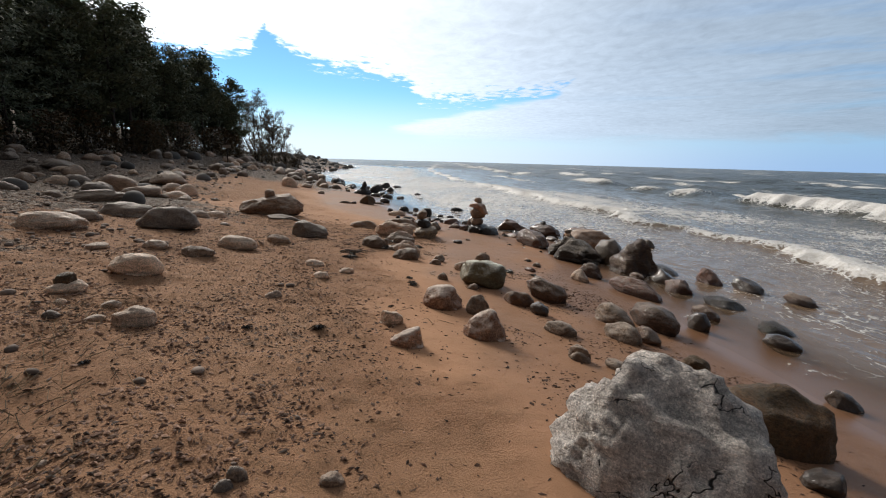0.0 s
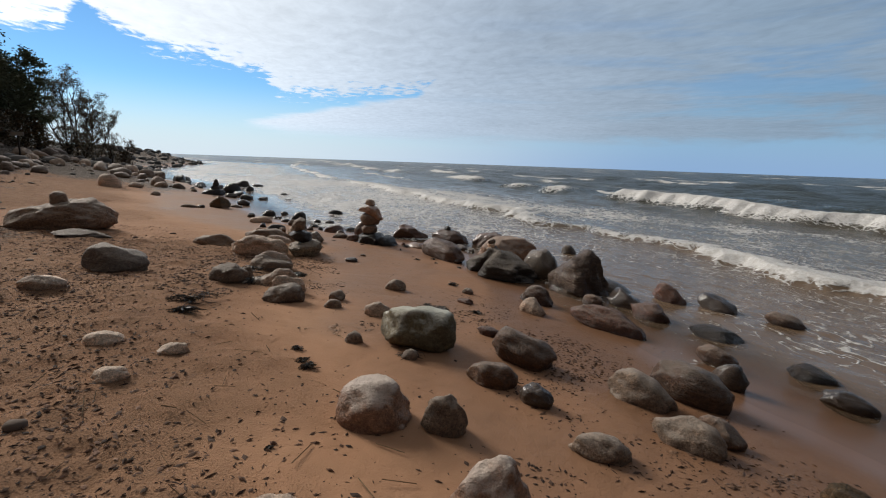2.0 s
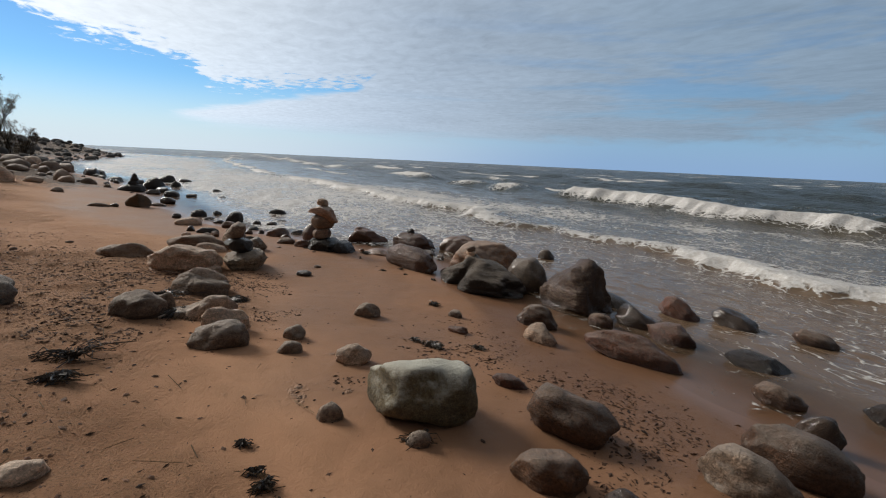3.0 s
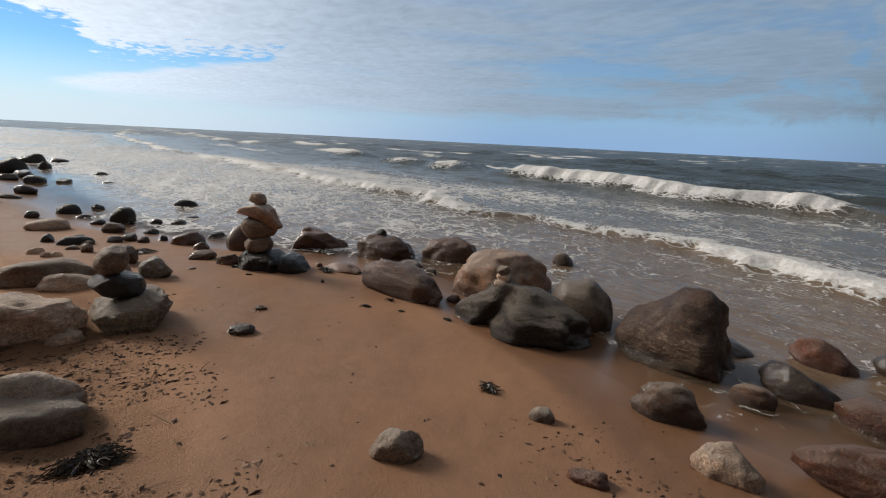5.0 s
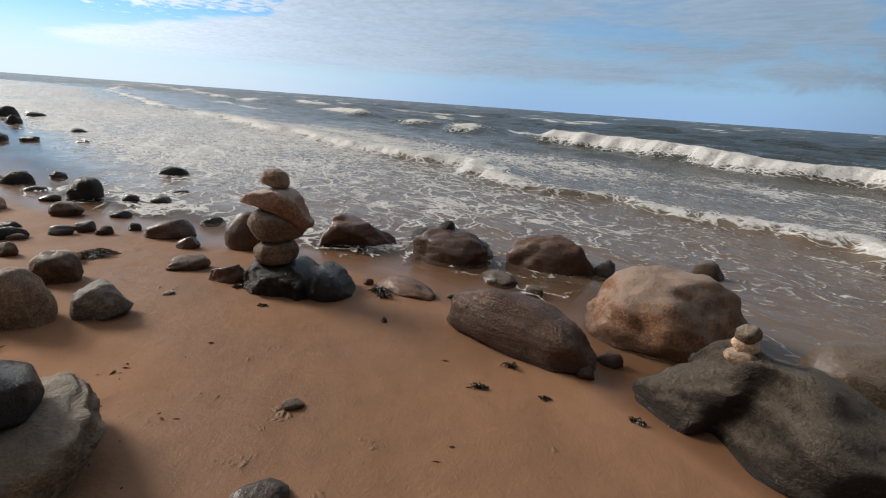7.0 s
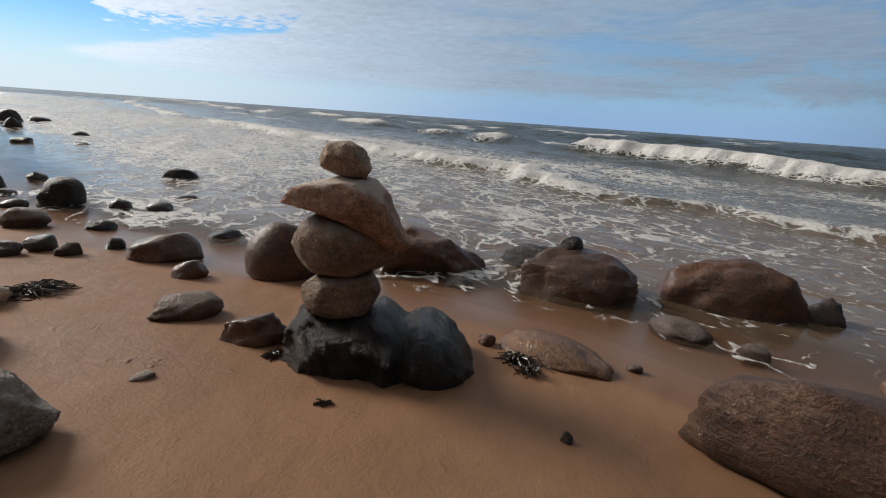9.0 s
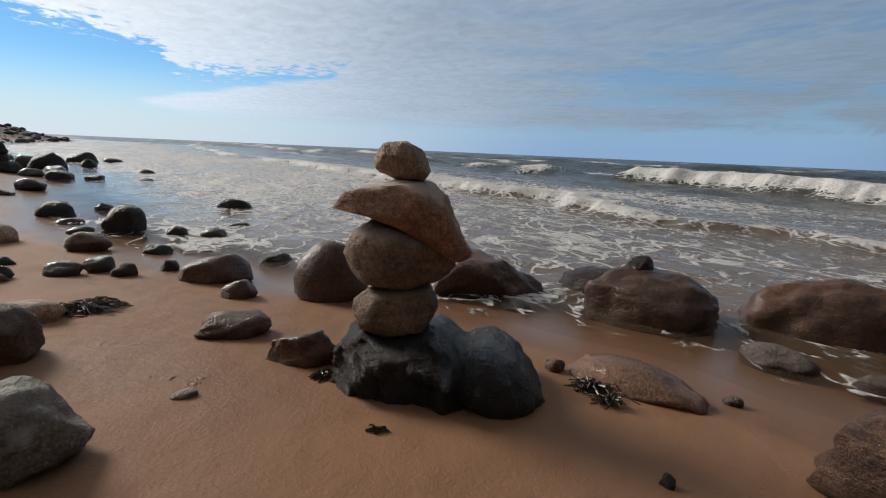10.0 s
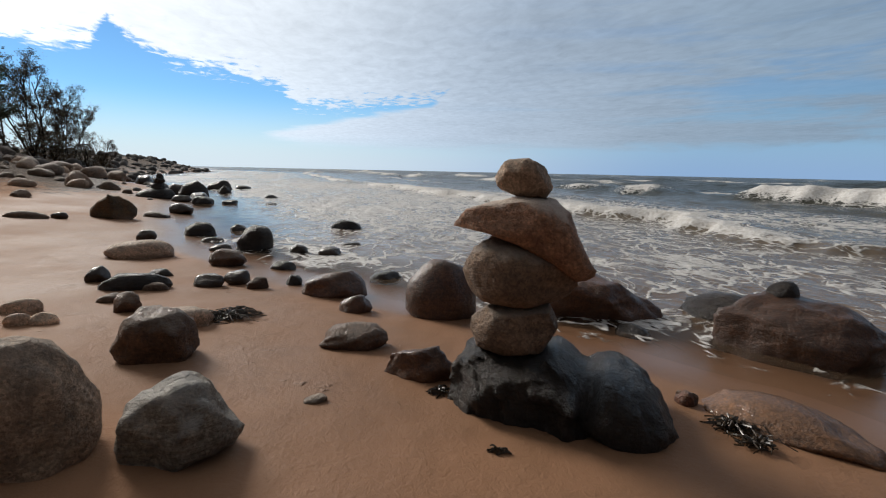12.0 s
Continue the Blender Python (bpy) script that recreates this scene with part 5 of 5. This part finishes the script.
bits = strew(150000, -6.0, 3.5, 0.4, 12.5, 1.35, litter_want, (0.003, 0.021), 61)
gravel = strew(130000, -8.0, 1.5, 0.4, 14.0, 1.3, gravel_want, (0.004, 0.022), 62)
scatter("gravel", gravel, chip_material("sandy_gravel", (0.12, 0.06, 0.038), (0.42, 0.25, 0.165)), 1, "coarse brown and grey gravel over the sand", (0.2, 0.6), 6, False, "gravel", 0.4)
for _ in range(5200):
    y = rng.uniform(7.8, 10.9)
    x = 0.15 - 2.0 * rng.rand() ** 0.8
    if fbm(x * 1.6, y * 1.6, 52, 3) > 0.42:
        bits.append((x, y, 0.005 + 0.018 * rng.rand() ** 2.0))
for _ in range(13000):
    y = rng.uniform(2.6, 7.7)
    d = rng.uniform(0.3, 3.0)
    x = shore(y) - d
    if rng.rand() < 1.5 * step(0.42, 0.62, fbm(x * 1.5, y * 1.5, 44, 3)) * step(0.2, 0.9, d) * (1 - 0.6 * step(2.2, 3.0, d)) and x < 3.2:
        bits.append((x, y, 0.004 + 0.019 * rng.rand() ** 2.4))
scatter("beach_litter", bits, chip_material("dark_litter", (0.026, 0.015, 0.010), (0.18, 0.096, 0.058)), 1, "dark bits of bark, weed and grit strewn on sand", (0.14, 0.5), 3, False, "litter", 0.55)

small = []
while len(small) < 3000:
    y = rng.uniform(1.0, 26)
    x = rng.uniform(-15, 2.5)
    d = float(shore(y)) - x
    want = float(step(6.0, 9.0, d)) + 0.03 * float(step(3.6, 4.6, d))
    want *= 0.2 + float(step(0.38, 0.6, fbm(x * 0.6 + 3, y * 0.6, 47, 3)))
    if rng.rand() < want:
        small.append((x, y, 0.015 + 0.05 * rng.rand() ** 2.5))
scatter("shingle", small, chip_material("grey_pebbles", (0.12, 0.085, 0.065), (0.34, 0.255, 0.20)), 2, "grey and brown pebbles on the upper beach", (0.35, 0.65), 4)

# dry reed stalks along the old tide line
REED = chip_material("dry_reed", (0.10, 0.065, 0.035), (0.34, 0.23, 0.13))
verts, faces = [], []
r2 = random.Random(77)
for i in range(520):
    t = r2.random()
    x, y = -1.9 - 1.2 * t + r2.gauss(0, 0.22), 1.3 + 2.9 * t + r2.gauss(0, 0.25)
    if i > 380:
        x, y = r2.uniform(-3.5, 0.2), r2.uniform(4.5, 10.5)
    a, n = r2.gauss(1.9, 0.6), r2.uniform(0.05, 0.24)
    z0 = float(surface(x, y)) + 0.008
    w = r2.uniform(0.0012, 0.0032)
    c, s = math.cos(a), math.sin(a)
    k = len(verts)
    for q, lift in ((-0.5, r2.uniform(0, 0.012)), (0.5, r2.uniform(0, 0.02))):
        bx, by, bz = x + c * n * q, y + s * n * q, float(surface(x + c * n * q, y + s * n * q)) + 0.008 + lift
        verts += [(bx - s * w, by + c * w, bz), (bx, by, bz + w * 1.6), (bx + s * w, by - c * w, bz)]
    faces += [(k, k + 1, k + 4, k + 3), (k + 1, k + 2, k + 5, k + 4), (k + 2, k, k + 3, k + 5)]
tagged(new("dry_reeds", mesh_of("dry_reeds", verts, faces, REED, False)), "dry broken reed stalks along the old tide line", "reeds", kind="stuff")

# ---- the stony far shore: shared shapes, each stone its own object ----
kinds = []
for i, style in enumerate(("pale", "grey", "blue", "tan", "grey", "pale", "blue", "dark", "black", "brown")):
    p, f = stone_shape(1.0, 0.75, 0.45, 0.35 + 0.05 * (i % 4), 300 + i, 3)
    kinds.append((mesh_of("shore_stone", p.tolist(), f, ROCK[style]), WORDS[style]))
made = 0
r3 = random.Random(31)
rest = []
while made < 980:
    y = 11.5 + 110 * r3.random() ** 1.9
    d = r3.uniform(-1.5, 17)
    x = float(shore(y)) - d
    field = float(step(6.0, 9.0, d)) * 0.75 + float(step(24, 36, y)) * 1.0 * (1 if d > -0.8 else 0.4) + (0.18 if y > 24 and abs(d) < 1.2 else 0)
    if y < 16 and (d < 7 or x > -7.5):
        continue
    if r3.random() > field:
        continue
    far = min(1.0, y / 45)
    s = (0.14 + 0.75 * r3.random() ** 2.6) * (0.55 + 1.0 * far)
    low = d < 0.8
    me, words = kinds[r3.choice((7, 8, 9, 8)) if low else r3.randrange(7)]
    made += 1
    if y > 48 or made % 5 == 0:
        rest.append((x, y, s * 0.5))
        continue
    ob = new("shore_stone", me)
    ob.matrix_world = pose(x, y, float(max(ground(x, y), -0.03)), 0, 0, r3.uniform(0, 360)) @ Matrix.Diagonal((s, s, s * r3.uniform(0.7, 1.25), 1))
    tagged(ob, words, "stone", "stones of the far shore")
scatter("far_stones", rest, chip_material("far_stone_grey", (0.07, 0.065, 0.06), (0.24, 0.22, 0.20)), 2, "grey rounded stones crowding the far point", (0.45, 0.8), 14, True, "stones")


# ---- trees ----
NEEDLE, ng, np_ = material("pine_needles")
nr = ng.t.nodes.new("ShaderNodeNewGeometry").outputs["Random Per Island"]
ng.link(ng.mix(nr, (0.065, 0.078, 0.046), (0.12, 0.13, 0.068)), np_.inputs["Base Color"])
np_.inputs["Roughness"].default_value = 0.7
AUTUMN, ag, ap = material("autumn_leaves")
ar = ag.t.nodes.new("ShaderNodeNewGeometry").outputs["Random Per Island"]
ag.link(ag.mix(ar, (0.05, 0.046, 0.022), (0.13, 0.068, 0.026)), ap.inputs["Base Color"])
BARK, bg, bp = material("bark")
bn = bg.noise(bg.mapping(local_of(bg), (6, 6, 1.2)), 3.0, 5, 0.7)
bg.link(bg.mix(bg.ramp(bn, 0.35, 0.7), (0.025, 0.019, 0.015), (0.075, 0.05, 0.035)), bp.inputs["Base Color"])
bg.link(bg.bump(bn, 0.8, 0.05), bp.inputs["Normal"])
bp.inputs["Roughness"].default_value = 0.9


def limb(verts, faces, pts, radii, sides=6):
    first = len(verts)
    for i, (p, r) in enumerate(zip(pts, radii)):
        way = (pts[min(i + 1, len(pts) - 1)] - pts[max(i - 1, 0)]).normalized()
        a = way.orthogonal().normalized()
        b = way.cross(a)
        for j in range(sides):
            t = 2 * math.pi * j / sides
            verts.append(tuple(p + (a * math.cos(t) + b * math.sin(t)) * r))
    for i in range(len(pts) - 1):
        for j in range(sides):
            q, w = first + i * sides + j, first + i * sides + (j + 1) % sides
            faces.append((q, w, w + sides, q + sides))


def leaf(verts, faces, p, size, rng):
    a = Vector((rng.gauss(0, 1), rng.gauss(0, 1), rng.gauss(0, 0.6))).normalized()
    b = a.orthogonal().normalized()
    k = len(verts)
    verts += [tuple(p - a * size), tuple(p + b * size * 0.45), tuple(p + a * size), tuple(p - b * size * 0.45)]
    faces.append((k, k + 1, k + 2, k + 3))


def part(name, verts, faces, mat, parent, label="", smooth=False):
    ob = new(name, mesh_of(name, verts, faces, mat, smooth))
    ob.parent = parent
    return tagged(ob, label)


def pine(height, seed, bare=0.35):
    rng = random.Random(seed)
    root = tagged(new("pine_tree"), "tall dark green pine at the forest edge", "tree", "pines of the forest")
    tv, tf, cv, cf = [], [], [], []
    bend = Vector((rng.uniform(-0.04, 0.04), rng.uniform(-0.04, 0.04), 0))
    spine = [Vector((0, 0, -0.3)) + Vector((0, 0, 1)) * (height * i / 10) + bend * (height * (i / 10) ** 2) for i in range(11)]
    limb(tv, tf, spine, [0.17 * (1 - 0.09 * i) * height / 11 for i in range(11)], 7)
    n = 62
    for i in range(n):
        t = bare + (1 - bare) * (i + rng.random()) / n
        q = Vector((spine[min(10, int(t * 10))].x, spine[min(10, int(t * 10))].y, t * height))
        a = rng.uniform(0, 6.283)
        k = (t - bare) / (1 - bare)
        reach = height * 0.24 * (0.35 + 0.9 * (1 - k) ** 0.7) * rng.uniform(0.55, 1.15) * min(1.0, 0.45 + 3 * k)
        tip = q + Vector((math.cos(a) * reach, math.sin(a) * reach, reach * rng.uniform(-0.15, 0.5)))
        limb(tv, tf, [q, q.lerp(tip, 0.5) + Vector((0, 0, -0.05 * reach)), tip], [0.045, 0.028, 0.01], 4)
        for j in range(5):
            c = q.lerp(tip, 0.35 + 0.68 * (j + rng.random()) / 5)
            rad = 0.32 + 0.30 * rng.random()
            for _ in range(17):
                o = Vector((rng.gauss(0, rad * 0.6), rng.gauss(0, rad * 0.6), rng.gauss(0, rad * 0.33)))
                leaf(cv, cf, c + o, rng.uniform(0.09, 0.20), rng)
    part("trunk", tv, tf, BARK, root, "rough brown bark", True)
    part("crown", cv, cf, NEEDLE, root)
    return root


def grow(verts, faces, tips, p, way, length, radius, depth, rng):
    pts, rad = [p], [radius]
    for i in range(4):
        way = (way + Vector((rng.gauss(0, 0.13), rng.gauss(0, 0.13), rng.gauss(0.05, 0.08)))).normalized()
        pts.append(pts[-1] + way * length / 4)
        rad.append(radius * (1 - 0.16 * (i + 1)))
    limb(verts, faces, pts, rad, 5 if depth > 1 else 3)
    if depth == 0:
        tips.append(pts[-1])
        return
    for i in range(9 if depth == 4 else 4):
        q = pts[rng.choice((1, 2, 2, 3, 3, 4, 4))].lerp(pts[2], rng.uniform(0, 0.5))
        a = rng.uniform(0, 6.283)
        side = (way * 0.9 + Vector((math.cos(a), math.sin(a), rng.uniform(-0.1, 0.4))) * rng.uniform(0.5, 0.8)).normalized()
        grow(verts, faces, tips, q, side, length * rng.uniform(0.30, 0.42), radius * 0.42, depth - 1, rng)


def alder(height, seed, leaves):
    rng = random.Random(seed)
    root = tagged(new("alder_tree"), "nearly bare shore tree with thin twigs and few leaves", "tree", "bare trees at the point")
    tv, tf, tips, cv, cf = [], [], [], [], []
    for _ in range(2):
        grow(tv, tf, tips, Vector((rng.gauss(0, 0.15), rng.gauss(0, 0.15), -0.2)), Vector((rng.gauss(0, 0.10), rng.gauss(0, 0.10), 1)), height * 0.86, height * 0.011, 4, rng)
    for q in tips:
        if rng.random() < leaves:
            for _ in range(4):
                leaf(cv, cf, q + Vector((rng.gauss(0, 0.12), rng.gauss(0, 0.12), rng.gauss(0, 0.12))), rng.uniform(0.04, 0.085), rng)
    part("trunk", tv, tf, BARK, root, "thin forked trunks and twigs", True)
    part("crown", cv, cf, AUTUMN, root, "sparse brownish leaves")
    return root


def bush(seed, w, h):
    rng = random.Random(seed)
    root = tagged(new("bush"), "rust brown autumn bush under the trees", "bush", "bushes of the forest edge")
    tv, tf, cv, cf = [], [], [], []
    for _ in range(16):
        a, r = rng.uniform(0, 6.283), rng.uniform(0.1, 0.5) * w
        limb(tv, tf, [Vector((0, 0, -0.1)), Vector((math.cos(a) * r * 0.5, math.sin(a) * r * 0.5, h * 0.5)), Vector((math.cos(a) * r, math.sin(a) * r, h * rng.uniform(0.6, 1)))], [0.03, 0.02, 0.008], 4)
    for _ in range(1500):
        a, r, t = rng.uniform(0, 6.283), rng.random() ** 0.5 * w * 0.55, rng.random() ** 0.8
        leaf(cv, cf, Vector((math.cos(a) * r * (1 - 0.5 * t * t), math.sin(a) * r * (1 - 0.5 * t * t), t * h)), rng.uniform(0.05, 0.11), rng)
    part("stem", tv, tf, BARK, root)
    part("crown", cv, cf, AUTUMN, root)
    return root


r4 = random.Random(8)
models = [pine(10.0, 400 + i, (0.12, 0.25, 0.4, 0.1, 0.2)[i]) for i in range(5)]
spots = []
for row in range(5):
    for i in range(22):
        t = i / 21 + r4.uniform(-0.015, 0.015)
        y = 4 + 48.5 * t
        x = -19.0 - 3.4 * t - 2.4 * row + r4.uniform(-0.8, 0.8)
        size = (1.08 - 0.62 * t + 0.21 * t * t + 0.02 * row) * r4.uniform(0.85, 1.12)
        spots.append((x, y + r4.uniform(-0.8, 0.8), size))
# unseen pines added behind: the forest carried on, blocking low light
for row in range(2):
    for i in range(16):
        spots.append((-18.0 + 0.25 * i - 2.6 * row + r4.uniform(-0.9, 0.9), 1.5 - 3.4 * i + r4.uniform(-1, 1), r4.uniform(0.95, 1.2)))
for i, (x, y, s) in enumerate(spots):
    m = pose(x, y, float(ground(x, y)), 0, 0, r4.uniform(0, 360)) @ Matrix.Scale(s, 4)
    if i < 5:
        models[i].matrix_world = m
    else:
        copy_thing(models[i % 5], m)
bare = [alder(7.6, 500 + i, (0.6, 0.85, 0.95)[i]) for i in range(3)]
for i, (x, y, s) in enumerate(((-23.6, 56, 0.85), (-22.2, 56, 0.92), (-21.4, 56.5, 0.95), (-20.8, 58.0, 0.82), (-20.0, 58.0, 0.74), (-19.2, 58.5, 0.62), (-18.7, 59.5, 0.46), (-21.8, 60, 0.9), (-18.2, 60, 0.34), (-22.9, 59.5, 0.85))):
    m = pose(x, y, float(ground(x, y)), 0, 0, 77 * i) @ Matrix.Scale(s, 4)
    if i < 3:
        bare[i].matrix_world = m
    else:
        copy_thing(bare[i % 3], m)
shrub = bush(600, 2.2, 1.9)
places = [(-20.9, 57.0, 1.25), (-21.8, 56.0, 1.1), (-19.6, 58.8, 0.8), (-18.7, 60.0, 0.6)] + [(-18.6 - 2.5 * i / 17 + r4.uniform(-0.6, 0.6), 5 + 45 * i / 17, r4.uniform(0.6, 1.1)) for i in range(18)]
for i, (x, y, s) in enumerate(places):
    m = pose(x, y, float(ground(x, y)), 0, 0, 50 * i) @ Matrix.Scale(s, 4)
    if i == 0:
        shrub.matrix_world = m
    else:
        copy_thing(shrub, m)


# ---- a small signpost at the forest edge ----
def signpost(x, y):
    root = tagged(new("signpost"), "small wooden signpost with a pale board by the forest", "signpost")
    root.location = (x, y, float(ground(x, y)))
    tv, tf = [], []
    limb(tv, tf, [Vector((0, 0, -0.2)), Vector((0, 0, 0.6)), Vector((0.01, 0, 1.35))], [0.05, 0.047, 0.045], 8)
    part("post", tv, tf, BARK, root, "weathered dark post", True)
    bm = bmesh.new()
    bmesh.ops.create_cube(bm, size=1.0)
    for v in bm.verts:
        v.co = Vector((v.co.x * 0.62, v.co.y * 0.03 - 0.062, v.co.z * 0.22 + 1.24))
    bmesh.ops.bevel(bm, geom=list(bm.edges), offset=0.008, segments=2, affect="EDGES")
    me = bpy.data.meshes.new("board")
    bm.to_mesh(me)
    bm.free()
    me.materials.append(DRIFT)
    board = new("board", me)
    board.parent = root
    tagged(board, "pale weathered board")


signpost(-16.2, 36.0)
